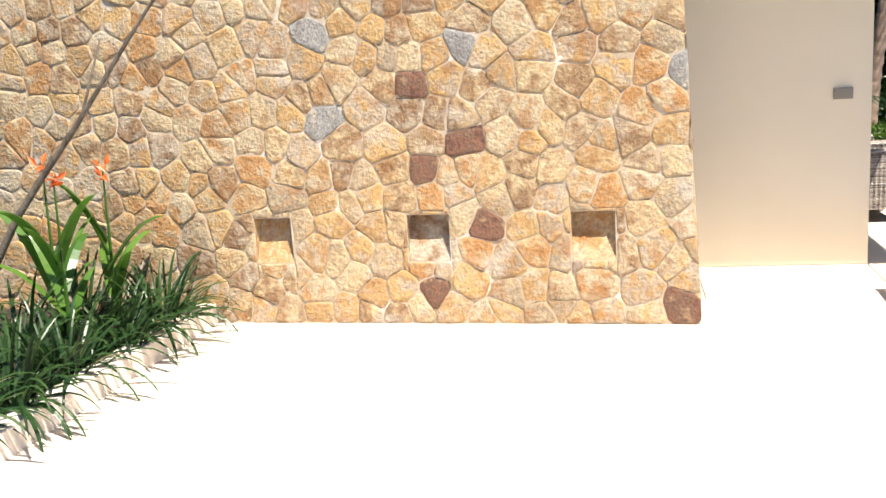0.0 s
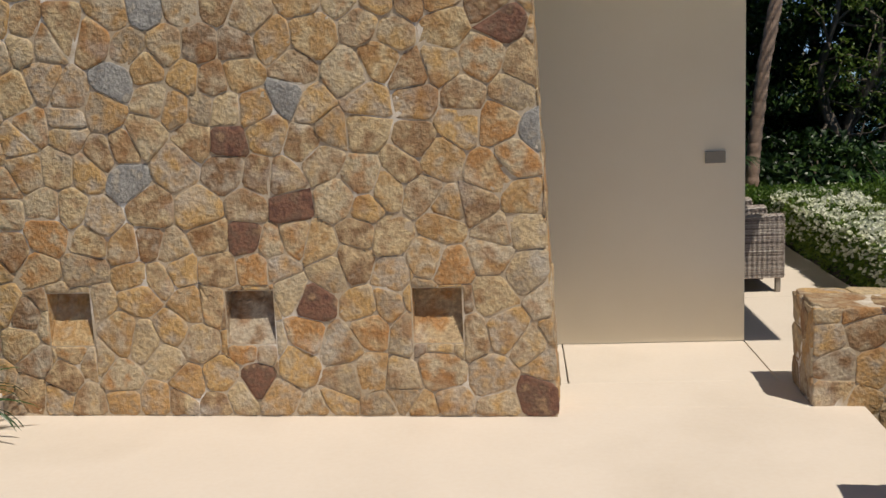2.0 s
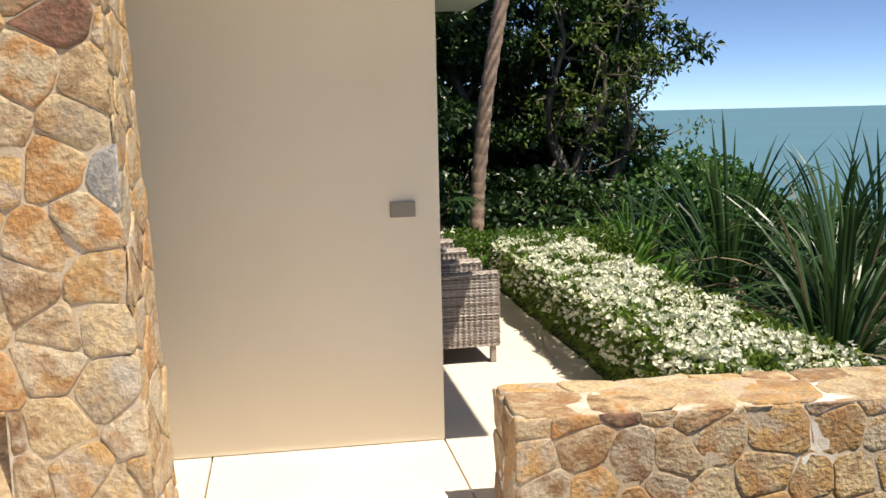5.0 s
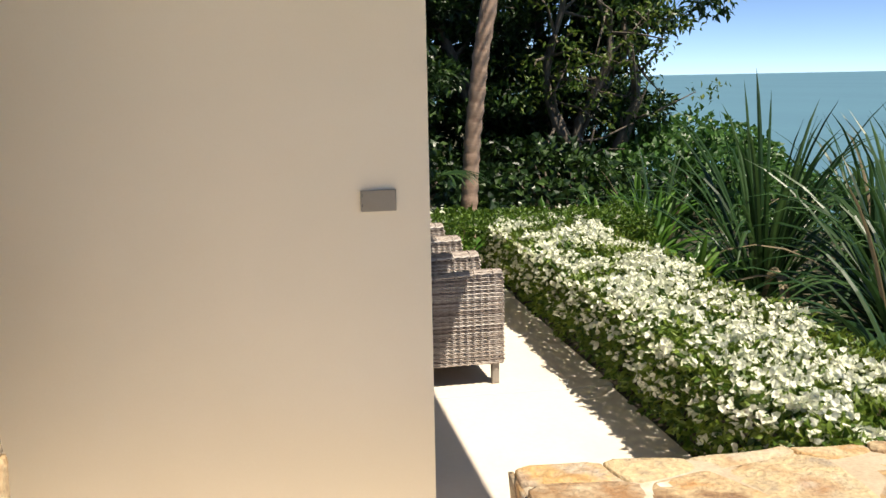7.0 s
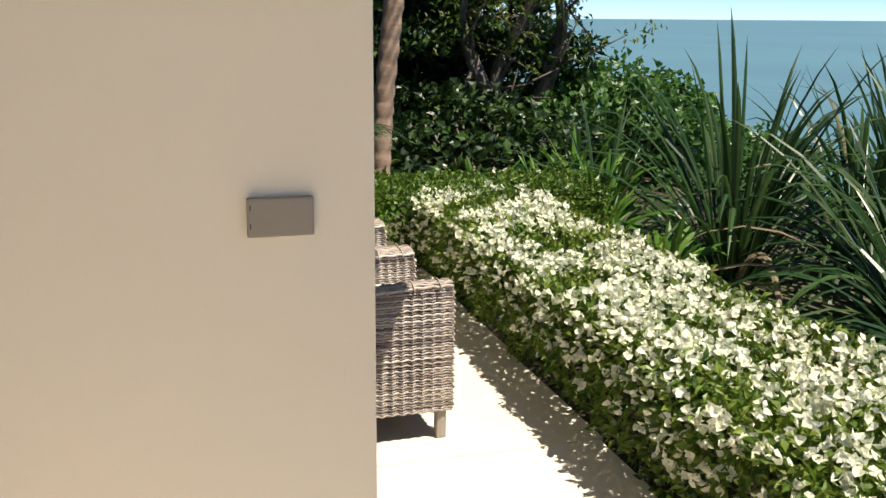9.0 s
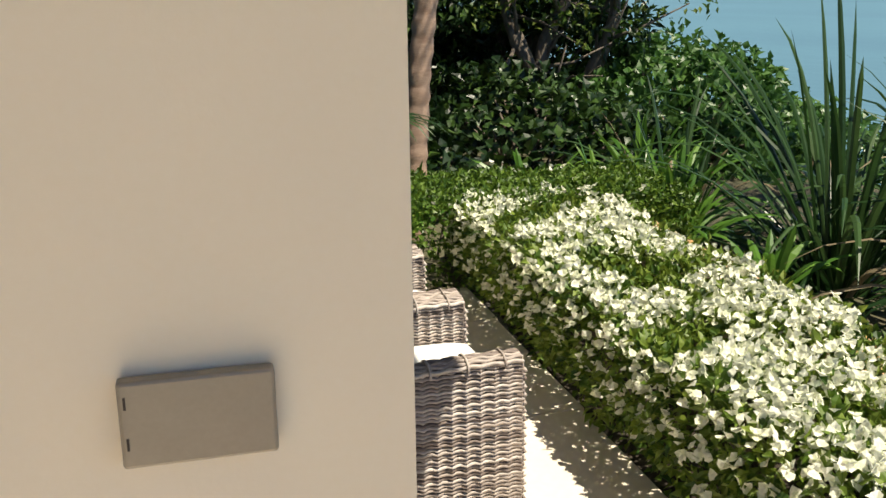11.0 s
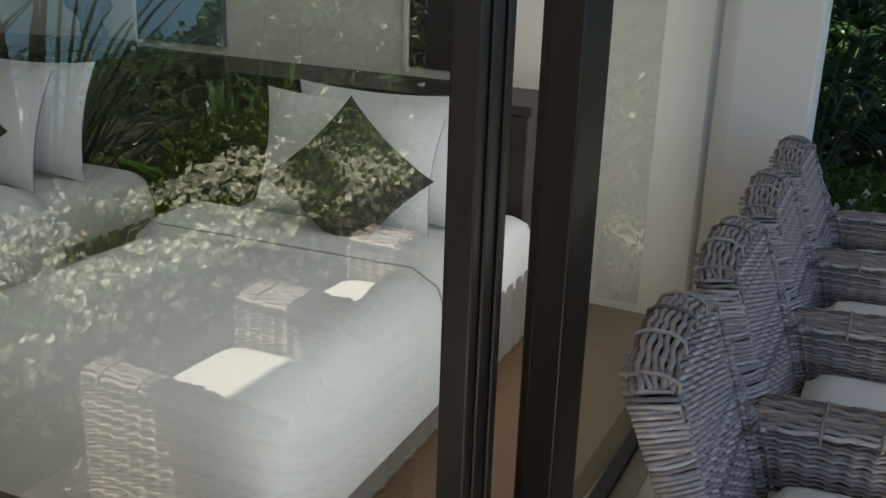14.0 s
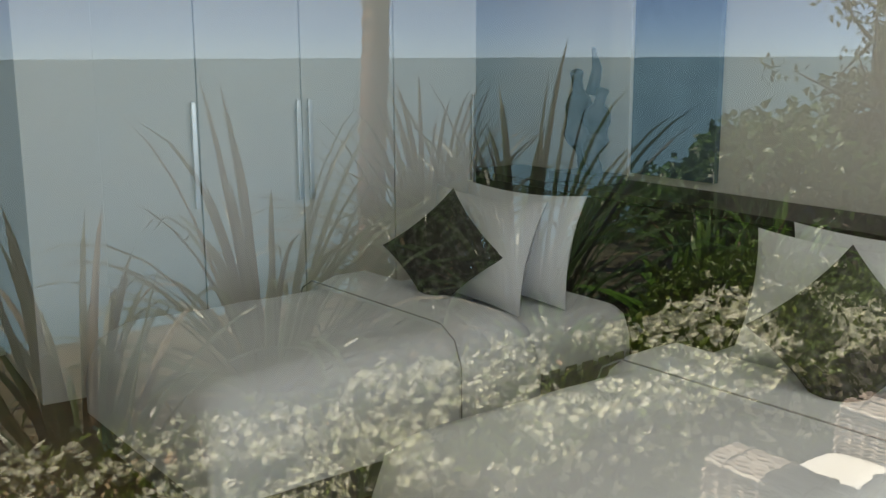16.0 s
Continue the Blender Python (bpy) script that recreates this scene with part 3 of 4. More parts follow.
def chair():
    root = thing("wicker_armchair", "weathered grey woven rattan armchair with white seat cushion", "chair", "row of wicker armchairs")
    hw, xb, xf, cr = 0.276, -0.20, 0.30, 0.10
    line = []
    for i in range(9):
        line.append((xf + (xb + cr - xf) * i / 8, -hw))
    for i in range(1, 8):
        a = math.pi / 2 * i / 8
        line.append((xb + cr - math.sin(a) * cr, -hw + cr - math.cos(a) * cr))
    for i in range(9):
        line.append((xb, -hw + cr + (2 * hw - 2 * cr) * i / 8))
    for i in range(1, 8):
        a = math.pi / 2 * i / 8
        line.append((xb + cr - math.cos(a) * cr, hw - cr + math.sin(a) * cr))
    for i in range(9):
        line.append((xb + cr + (xf - xb - cr) * i / 8, hw))
    line = [Vector((x, y, 0)) for x, y in line]
    cum = [0.0]
    for a, b in zip(line, line[1:]):
        cum.append(cum[-1] + (b - a).length)

    def at(a):
        t = a * cum[-1]
        i = max(0, min(len(line) - 2, next((q for q in range(len(cum) - 1) if cum[q + 1] >= t), len(line) - 2)))
        f = (t - cum[i]) / max(cum[i + 1] - cum[i], 1e-6)
        p = line[i].lerp(line[i + 1], f)
        d = (line[i + 1] - line[i]).normalized()
        return p, Vector((-d.y, d.x, 0))

    def height(p):
        t = min(1, max(0, (-0.135 - p.x) / 0.055))
        t = t * t * (3 - 2 * t)
        crown = 0.840 - 0.090 * (abs(p.y) / hw) ** 2.5
        arm = 0.572 + 0.05 * p.x + 0.008 * math.cos((p.x - 0.1) * 6)
        return arm + (crown - arm) * t

    def shell(off):
        def P(a, z):
            p, n = at(a)
            lean = max(0, z - 0.40) * 0.33 * min(1, max(0, (-0.02 - p.x) / 0.14))
            return p - n * off + Vector((-lean, 0, z)), n
        return P

    def top(a):
        return height(at(a)[0])
    sh = Shape()
    weave(sh, shell(0.0), 0.118, 0.86, cum[-1], 0.0102, 0.0054, 0.0045, top, 0.038, -1)
    weave(sh, shell(0.060), 0.38, 0.86, cum[-1], 0.0098, 0.0050, 0.0050, top)
    rim = Shape()
    for off, dz in ((-0.004, 0.000), (0.007, 0.007), (0.019, 0.010), (0.031, 0.011), (0.043, 0.010), (0.055, 0.006), (0.065, 0.000)):
        pts = []
        for i in range(361):
            a = i / 360
            if abs(top(min(1, a + 0.004)) - top(max(0, a - 0.004))) < 0.010:
                p, n = shell(off)(a, top(a))
                pts.append(p + Vector((0, 0, dz + 0.0018 * math.sin(i * 0.45 + off * 150))) + n * (0.002 * math.cos(i * 0.45 + off * 150)))
            if pts and (i == 360 or abs(top(min(1, a + 0.004)) - top(max(0, a - 0.004))) >= 0.010):
                if len(pts) > 1:
                    rim.tube(pts, 0.0056, 5)
                pts = []
    steep = [i / 2000 for i in range(1001) if abs(top(i / 2000 + 0.004) - top(max(0, i / 2000 - 0.004))) >= 0.0035]
    lo_z, hi_z = top(steep[0]), top(steep[-1])
    for q in range(int((hi_z - lo_z) / 0.0075) + 1):
        a = min(steep, key=lambda b: abs(top(b) - lo_z - q * 0.0075))
        for b in (a, 1 - a):
            p, n = at(b)
            ends = [shell(o)(b, lo_z + q * 0.0075)[0] for o in (-0.010, 0.004, 0.030, 0.056, 0.070)]
            out = Vector((1, 0, 0.25))
            rim.tube([e + out * d + Vector((0, 0, rng.uniform(-0.002, 0.002))) for e, d in zip(ends, (-0.012, 0.003, 0.007, 0.003, -0.012))], 0.0046, 4)
    for i in range(15):
        a = (i + 0.5) / 15
        if abs(top(a + 0.004) - top(a - 0.004)) > 0.006:
            continue
        wrap = [shell(o)(a, top(a))[0] + Vector((0, 0, d)) for o, d in ((-0.013, -0.014), (-0.010, 0.006), (0.012, 0.0175), (0.046, 0.0175), (0.070, 0.006), (0.073, -0.014))]
        rim.tube(wrap, 0.0036, 4)
    for e in (0.0, 1.0):
        for q in range(40):
            z = 0.125 + q * 0.0112
            p, n = at(e)
            rim.tube([p - n * (0.064 * f) + Vector((0.006 * (1 if q % 2 else 0.2), 0, z)) for f in (-0.08, 0.25, 0.75, 1.08)], 0.0058, 4)
    # added sheets and box close the weave, coloured dark as the shade inside
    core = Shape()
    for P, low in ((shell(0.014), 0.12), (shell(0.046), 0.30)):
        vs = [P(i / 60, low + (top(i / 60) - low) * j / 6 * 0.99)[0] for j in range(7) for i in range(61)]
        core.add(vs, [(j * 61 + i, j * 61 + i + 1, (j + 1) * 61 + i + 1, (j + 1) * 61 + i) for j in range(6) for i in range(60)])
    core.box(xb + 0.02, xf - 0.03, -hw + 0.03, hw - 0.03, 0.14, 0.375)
    core.ob("gap_backing", [m_gap_shade], root, smooth=True)
    front = Shape()
    weave(front, lambda a, z: (Vector((xf - 0.012, -hw + 0.055 + (2 * hw - 0.11) * a, z)), Vector((1, 0, 0))), 0.118, 0.385, 2 * hw - 0.11, 0.0098, 0.0050, 0.0065)
    front.ob("seat_front", [m_wicker], root, smooth=True)
    sh.ob("woven_shell", [m_wicker], root, smooth=True)
    rim.ob("braided_rim", [m_wicker], root, smooth=True)
    for x in (xb + 0.05, xf - 0.035):
        for y in (-hw + 0.03, hw - 0.03):
            block("leg", x - 0.019, x + 0.019, y - 0.019, y + 0.019, 0.0, 0.15, m_leg, root, 0.004)
    cu = Shape()
    n = 14
    vs, hx, hy = [], (xf - xb - 0.055) / 2, hw - 0.072
    for face_up in (1, -1):
        for j in range(n + 1):
            for i in range(n + 1):
                u, v = i / n * 2 - 1, j / n * 2 - 1
                e = max(0, 1 - abs(u) ** 6) * max(0, 1 - abs(v) ** 6)
                vs.append(((xf + xb) / 2 + 0.047 + u * hx, v * hy, 0.438 + face_up * (0.004 + 0.055 * e ** 0.5)))
    w = (n + 1)
    fs = []
    for t in (0, 1):
        for j in range(n):
            for i in range(n):
                q = (t * w * w + j * w + i, t * w * w + j * w + i + 1, t * w * w + (j + 1) * w + i + 1, t * w * w + (j + 1) * w + i)
                fs.append(q if t == 0 else q[::-1])
    cu.add(vs, fs)
    c = cu.ob("seat_cushion", [m_cush], root, smooth=True)
    tagged(c, "white canvas seat cushion")
    return root


first = chair()
CH = [(0.535, 1.50), (0.535, 2.06), (0.535, 2.62), (0.535, 3.18)]
for i, (u, v) in enumerate(CH):
    turn = (1.5, -0.8, 0.6, -0.5)[i]
    mm = F @ pose(u, v, 0, 0, 0, turn)
    if i == 0:
        first.matrix_basis = mm
    else:
        copy_thing(first, mm)


# ---- bedroom ----
def pillow_mesh(s, w, h, d, k=0, n=12):
    vs = []
    for top in (1, -1):
        for j in range(n + 1):
            for i in range(n + 1):
                u, v = i / n * 2 - 1, j / n * 2 - 1
                pinch = 1 - 0.10 * (1 - abs(u) ** 2) * abs(v) ** 3
                pinch2 = 1 - 0.10 * (1 - abs(v) ** 2) * abs(u) ** 3
                e = (max(0, 1 - abs(u) ** 2.4) * max(0, 1 - abs(v) ** 2.4)) ** 0.6
                vs.append((u * w / 2 * pinch2, top * (0.002 + d / 2 * e), v * h / 2 * pinch))
    q, fs = n + 1, []
    for t in (0, 1):
        for j in range(n):
            for i in range(n):
                a = t * q * q + j * q + i
                f = (a, a + 1, a + q + 1, a + q)
                fs.append(f[::-1] if t == 0 else f)
    s.add(vs, fs, k)


def put_pillow(name, label, m, size, where, group):
    s = Shape()
    pillow_mesh(s, *size)
    o = s.ob(name, [m], smooth=True)
    o.matrix_world = where
    return tagged(o, label, "pillow", group)


def soft_box(s, x0, x1, y0, y1, z0, z1, r, k=0, n=26):
    """A rounded block, denser at its edges."""
    def axis(a, b):
        return [a, a + r * 0.3, a + r] + [a + r + (b - a - 2 * r) * i / n for i in range(1, n)] + [b - r, b - r * 0.3, b]
    xs, ys = axis(x0, x1), axis(y0, y1)

    def drop(v, a, b):
        d = min(v - a, b - v)
        return r - math.sqrt(max(0, r * r - (r - min(d, r)) ** 2))
    vs = [(x, y, z1 - drop(x, x0, x1) - drop(y, y0, y1) + 0.007 * noise.noise(Vector((x * 5, y * 5, 3))) + 0.004 * noise.noise(Vector((x * 14, y * 6, 8)))) for y in ys for x in xs]
    w, h = len(xs), len(ys)
    fs = [(j * w + i, j * w + i + 1, (j + 1) * w + i + 1, (j + 1) * w + i) for j in range(h - 1) for i in range(w - 1)]
    rim = [i for i in range(w)] + [j * w + w - 1 for j in range(1, h)] + [(h - 1) * w + i for i in range(w - 2, -1, -1)] + [j * w for j in range(h - 2, 0, -1)]
    base = len(vs)
    vs += [(vs[i][0], vs[i][1], z0) for i in rim]
    m = len(rim)
    fs += [(rim[i], base + i, base + (i + 1) % m, rim[(i + 1) % m]) for i in range(m)]
    s.add(vs, fs, k)


def bed(x0, x1, y0, y1):
    root = thing("bed", "made single bed with white linen and grey valance", "bed", "twin beds")
    s = Shape()
    s.box(x0 + 0.03, x1 - 0.03, y0 + 0.03, y1, 0.0, 0.26)
    n = 60
    for side in (0, 1):
        for i in range(n):
            a, b = i / n, (i + 1) / n
            o = 0.012 * math.sin(i * 2.1)
            o2 = 0.012 * math.sin((i + 1) * 2.1)
            if side == 0:
                s.add([(x1 - 0.022 + o, y0 + (y1 - y0) * a, 0.02), (x1 - 0.022 + o2, y0 + (y1 - y0) * b, 0.02), (x1 - 0.03, y0 + (y1 - y0) * b, 0.27), (x1 - 0.03, y0 + (y1 - y0) * a, 0.27)], [(0, 1, 2, 3)])
            else:
                s.add([(x0 + (x1 - x0) * a, y0 + 0.022 + o, 0.02), (x0 + (x1 - x0) * b, y0 + 0.022 + o2, 0.02), (x0 + (x1 - x0) * b, y0 + 0.03, 0.27), (x0 + (x1 - x0) * a, y0 + 0.03, 0.27)], [(3, 2, 1, 0)])
    s.ob("valance", [m_skirt], root, smooth=False)
    s = Shape()
    soft_box(s, x0 + 0.03, x1 - 0.03, y0 + 0.4, y1, 0.24, 0.47, 0.07)
    s.ob("mattress", [m_linen], root, smooth=True)
    s = Shape()
    yf = y0 + (y1 - y0) * 0.67
    soft_box(s, x0 - 0.015, x1 + 0.015, y0 - 0.02, yf, 0.14, 0.505, 0.13)
    s.ob("duvet", [m_linen], root, smooth=True)
    s = Shape()
    soft_box(s, x0 - 0.030, x1 + 0.030, yf - 0.34, yf + 0.05, 0.15, 0.545, 0.12, n=10)
    s.ob("folded_duvet", [m_linen], root, smooth=True)
    s = Shape()
    yy = yf - 0.342
    s.tube([(x0 - 0.032, yy, 0.17), (x0 - 0.031, yy, 0.40), (x0 + 0.008, yy, 0.495), (x0 + 0.09, yy, 0.540), (x1 - 0.09, yy, 0.540), (x1 - 0.008, yy, 0.495), (x1 + 0.031, yy, 0.40), (x1 + 0.032, yy, 0.17)], 0.003, 5)
    s.ob("piping", [m_seam], root, smooth=True)
    root.matrix_basis = Matrix.Translation((x1, y1, 0)) @ Matrix.Rotation(radians(5.0), 4, "Z") @ Matrix.Translation((-x1, -y1, 0))


bed(-3.70, -2.64, 1.14, 3.04)
bed(-2.14, -1.03, 1.50, 3.34)
for x, y, cx in ((-3.16, 2.58, 0.09), (-1.60, 2.83, 0.20)):
    put_pillow("pillow", "plump white pillow leaning on the headboard", m_linen, (0.70, 0.47, 0.19), pose(x + 0.09, y + 0.15, 0.700, -14, 0, 8), "pillows")
    put_pillow("pillow", "plump white pillow leaning on another", m_linen, (0.70, 0.47, 0.19), pose(x + 0.06, y - 0.03, 0.695, -18, 0, 5), "pillows")
    put_pillow("cushion", "dark patterned square cushion set on its corner", m_dcush, (0.38, 0.38, 0.15), pose(x + cx, y - 0.22, 0.700, -32, 42, 12), "dark cushions")

head = thing("headboard", "long dark timber headboard shelf behind the beds", "headboard")
block("panel", -4.30, -1.12, 3.36, 3.74, 0.0, 0.82, m_wood, head, 0.005)
block("ledge", -4.31, -1.10, 3.34, 3.745, 0.824, 0.86, m_wood, head, 0.004)

# flat panel put for an opening to a dark room, its darkness in the colour
opening_panel = thing("picture", "dark blue-grey panel standing for a dark opening above the headboard", "picture")
block("canvas", -3.39, -2.85, 3.715, 3.748, 0.90, 2.2, m_opening, opening_panel, 0.003)
block("edge", -3.55, -3.394, 3.70, 3.748, 0.88, 2.25, m_white, opening_panel, 0.003)


dark_art = thing("picture", "tall dark picture with a thin pale frame edge", "picture")
block("canvas", -1.84, -1.46, 3.722, 3.748, 0.90, 2.2, m_wood, dark_art, 0.003)
block("edge", -1.868, -1.844, 3.715, 3.748, 0.88, 2.22, m_white, dark_art, 0.003)


def sculpture():
    """Abstract twisting forms on a base."""
    root = thing("sculpture", "dark abstract sculpture of twisting forms on the ledge", "sculpture")
    s = Shape()
    for dx, sw, ph, h in ((-0.06, 0.045, 0.0, 0.50), (0.07, 0.05, 2.2, 0.42)):
        pts = [(-3.50 + dx + sw * math.sin(ph + i * 0.5), 3.52 + 0.03 * math.cos(ph + i * 0.7), 0.90 + h * i / 12) for i in range(13)]
        rr = [0.022 + 0.05 * math.sin(math.pi * i / 12) ** 1.5 + 0.012 * math.sin(i * 1.7) for i in range(13)]
        s.tube(pts, rr, 8)
    s.tube([(-3.47, 3.52, 1.30), (-3.43, 3.51, 1.42), (-3.46, 3.51, 1.52)], [0.035, 0.026, 0.010], 7)
    s.ob("forms", [m_bronze], root, smooth=True)
    block("base", -3.68, -3.30, 3.42, 3.62, 0.86, 0.905, m_bronze, root, 0.004)


sculpture()


def wardrobe():
    root = thing("wardrobe", "tall white fitted wardrobe with long steel handles", "wardrobe")
    block("body", -4.98, -4.222, 1.30, 3.34, 0.0, 2.55, m_white, root)
    for y0, y1, hs in ((1.303, 1.762, 1.735), (1.768, 2.285, 2.26), (2.291, 2.81, 2.32), (2.816, 3.335, 3.30)):
        d = block("door", -4.220, -4.20, y0, y1, 0.06, 2.52, m_white, root, 0.003)
        h = Shape()
        h.box(-4.178, -4.165, hs - 0.011, hs + 0.011, 0.79, 1.28)
        for z in (0.84, 1.22):
            h.box(-4.20, -4.178, hs - 0.006, hs + 0.006, z, z + 0.015)
        tagged(h.ob("handle", [m_chrome], d, bevel=0.002), "long brushed steel handle")


wardrobe()
tagged(block("wall_column", -4.98, -4.12, 0.98, 1.296, 0.0, 2.6, m_white, bevel=0.004), "white wall end beside the wardrobe", "wall", kind="structure")


# ---- planting ----
def hedge(name, label, x0, x1, y0, y1, z0, z1, count, flowers, m, over=0.10, front=0.66):
    root = thing(name, label, "hedge")
    s, fl, tw = Shape(), Shape(), Shape()
    top = lambda x, y: z1 + 0.07 * noise.noise(Vector((x * 2.2, y * 2.2, 5))) + 0.035 * noise.noise(Vector((x * 7, y * 7, 1)))
    for i in range(count):
        x, y = rng.uniform(x0 - over, x1 + over), rng.uniform(y0, y1)
        r = rng.random()
        if r < 0.62:
            z = top(x, y) - abs(rng.gauss(0, 0.045))
            d = rdir(0.5)
        else:
            q = rng.random()
            z = z0 + (top(x, y) - z0) * q ** 0.75
            w = over * 1.4 * math.sin(min(1, q + 0.15) * 2.2) + 0.05 * noise.noise(Vector((y * 4, z * 6, 2)))
            side = rng.random()
            if side < front:
                x = x0 - w + abs(rng.gauss(0, 0.06))
                d = (rdir(0.1) + Vector((-0.8, 0, 0))).normalized()
            elif side < 0.84:
                y = y0 - w * 0.5 + abs(rng.gauss(0, 0.05))
                d = (rdir(0.1) + Vector((0, -0.8, 0))).normalized()
            else:
                x = x1 + w - abs(rng.gauss(0, 0.06))
                d = rdir(0.2)
        leaf(s, Vector((x, y, z)), d, rdir(0.9), rng.uniform(0.030, 0.055), rng.uniform(0.018, 0.032))
    for i in range(flowers):
        y = rng.uniform(y0, y1)
        if rng.random() < 0.86:
            x = rng.uniform(x0 - over * 0.8, x1 + over * 0.5)
            if noise.noise(Vector((x * 2.5, y * 2.5, 9))) < -0.22:
                continue
            p = Vector((x, y, top(x, y) + rng.uniform(-0.02, 0.035)))
        else:
            q = 1.0 - 0.6 * rng.random() ** 1.6
            x = x0 - over * 1.3
            p = Vector((x0 - over * 1.5 * math.sin(min(1, q + 0.15) * 2.2), y, z0 + (top(x, y) - z0) * q))
        for b in range(rng.choice((1, 2, 3))):
            c = p + rdir() * 0.018
            ax = rdir(0.7)
            t0 = rng.uniform(0, 2)
            e1 = ax.orthogonal().normalized()
            e2 = ax.cross(e1)
            for j in range(3):
                a = t0 + j * 2.094
                d = (e1 * math.cos(a) + e2 * math.sin(a) + ax * 0.75).normalized()
                leaf(fl, c, d, ax, rng.uniform(0.017, 0.026), rng.uniform(0.019, 0.028), 0, 0.16)
    for i in range(int((y1 - y0) * 14)):
        x, y = rng.uniform(x0, x1), rng.uniform(y0, y1)
        tw.tube([(x, y, z0 - 0.04), (x + rng.uniform(-0.08, 0.08), y + rng.uniform(-0.08, 0.08), z1 * 0.5), (x + rng.uniform(-0.15, 0.15), y + rng.uniform(-0.15, 0.15), z1 - 0.05)], [0.008, 0.006, 0.003], 4)
    tagged(s.ob("leaves", [m], root), kind="stuff")
    if flowers:
        tagged(fl.ob("flowers", [m_petal], root), "clusters of small white bracts", kind="stuff")
    tagged(tw.ob("twigs", [m_bark], root), kind="stuff")
    return root


flowering = hedge("flowering_hedge", "low green hedge covered with white flowers along the terrace", 1.17, 1.80, -0.70, 4.05, 0.0, 0.44, 26000, 3900, m_hedge, 0.085)
flowering.matrix_basis = Matrix.Translation((1.17, 0, 0)) @ Matrix.Rotation(radians(2.4), 4, "Z") @ Matrix.Translation((-1.17, 0, 0))
hedge("clipped_hedge", "low bright green clipped hedge at the end of the terrace", -0.35, 2.1, 3.92, 4.85, 0.0, 0.47, 14000, 60, m_boxleaf, 0.10, 0.15)


def tree(name, label, base, height, spread, leaves, m, size=(0.09, 0.15), low=0.15, trunks=3, seed=1):
    global rng
    rng = random.Random(seed)
    root = thing(name, label, "tree", "garden trees")
    w, s = Shape(), Shape()
    base = Vector(base)
    tips = []
    for t in range(trunks):
        a = 2 * math.pi * t / trunks + rng.uniform(-0.4, 0.4)
        p = base + Vector((math.cos(a), math.sin(a), 0)) * 0.18
        d = Vector((math.cos(a) * 0.3, math.sin(a) * 0.3, 1)).normalized()
        pts, rr = [p.copy()], [0.13]
        for i in range(7):
            d = (d + rdir() * 0.28 + Vector((0, 0, 0.15))).normalized()
            p = p + d * height * 0.09
            pts.append(p.copy())
            rr.append(0.13 * (1 - i / 8))
            if i > 0:
                for b in range(3):
                    e = rdir(0.25)
                    ln = spread * rng.uniform(0.3, 0.62)
                    mid = p + e * ln * 0.5 + Vector((0, 0, 0.12))
                    end = p + e * ln
                    w.tube([p, mid, end], [rr[-1] * 0.5, rr[-1] * 0.3, 0.01], 5)
                    tips += [mid, end]
        w.tube(pts, rr, 8)
    clumps = []
    for i in range(170):
        a, q = rng.uniform(0, 2 * math.pi), rng.random()
        h = low + (1 - low) * q
        rad = spread * math.sqrt(max(0.05, math.sin(math.pi * min(1, 0.18 + 0.78 * q)))) * rng.uniform(0.55, 1.0)
        rad *= 1 + 0.3 * noise.noise(Vector((math.cos(a) * 2, math.sin(a) * 2, h * 3 + seed)))
        clumps.append((base + Vector((math.cos(a) * rad, math.sin(a) * rad, h * height)), rng.uniform(0.16, 0.36) * spread / 1.8))
    clumps += [(t, 0.3) for t in tips]
    for i in range(leaves):
        c, r = rng.choice(clumps)
        v = rdir() * r * rng.uniform(0.35, 1.0) ** 0.5
        v.z *= 0.6
        leaf(s, c + v, (rdir(-0.1) + v * 1.2).normalized(), rdir(1.2), rng.uniform(*size), rng.uniform(*size) * 0.42)
    w.ob("trunk", [m_bark], root, smooth=True)
    tagged(s.ob("leaves", [m], root), kind="stuff")


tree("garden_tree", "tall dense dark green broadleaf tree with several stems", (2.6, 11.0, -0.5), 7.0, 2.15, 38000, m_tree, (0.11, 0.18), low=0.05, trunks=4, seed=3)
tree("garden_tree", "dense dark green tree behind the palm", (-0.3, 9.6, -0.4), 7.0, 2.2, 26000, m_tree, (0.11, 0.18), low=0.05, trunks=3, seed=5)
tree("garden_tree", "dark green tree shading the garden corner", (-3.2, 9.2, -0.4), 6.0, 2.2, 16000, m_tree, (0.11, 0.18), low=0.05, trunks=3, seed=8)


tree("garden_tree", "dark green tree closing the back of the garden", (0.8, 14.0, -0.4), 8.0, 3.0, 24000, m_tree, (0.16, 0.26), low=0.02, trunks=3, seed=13)


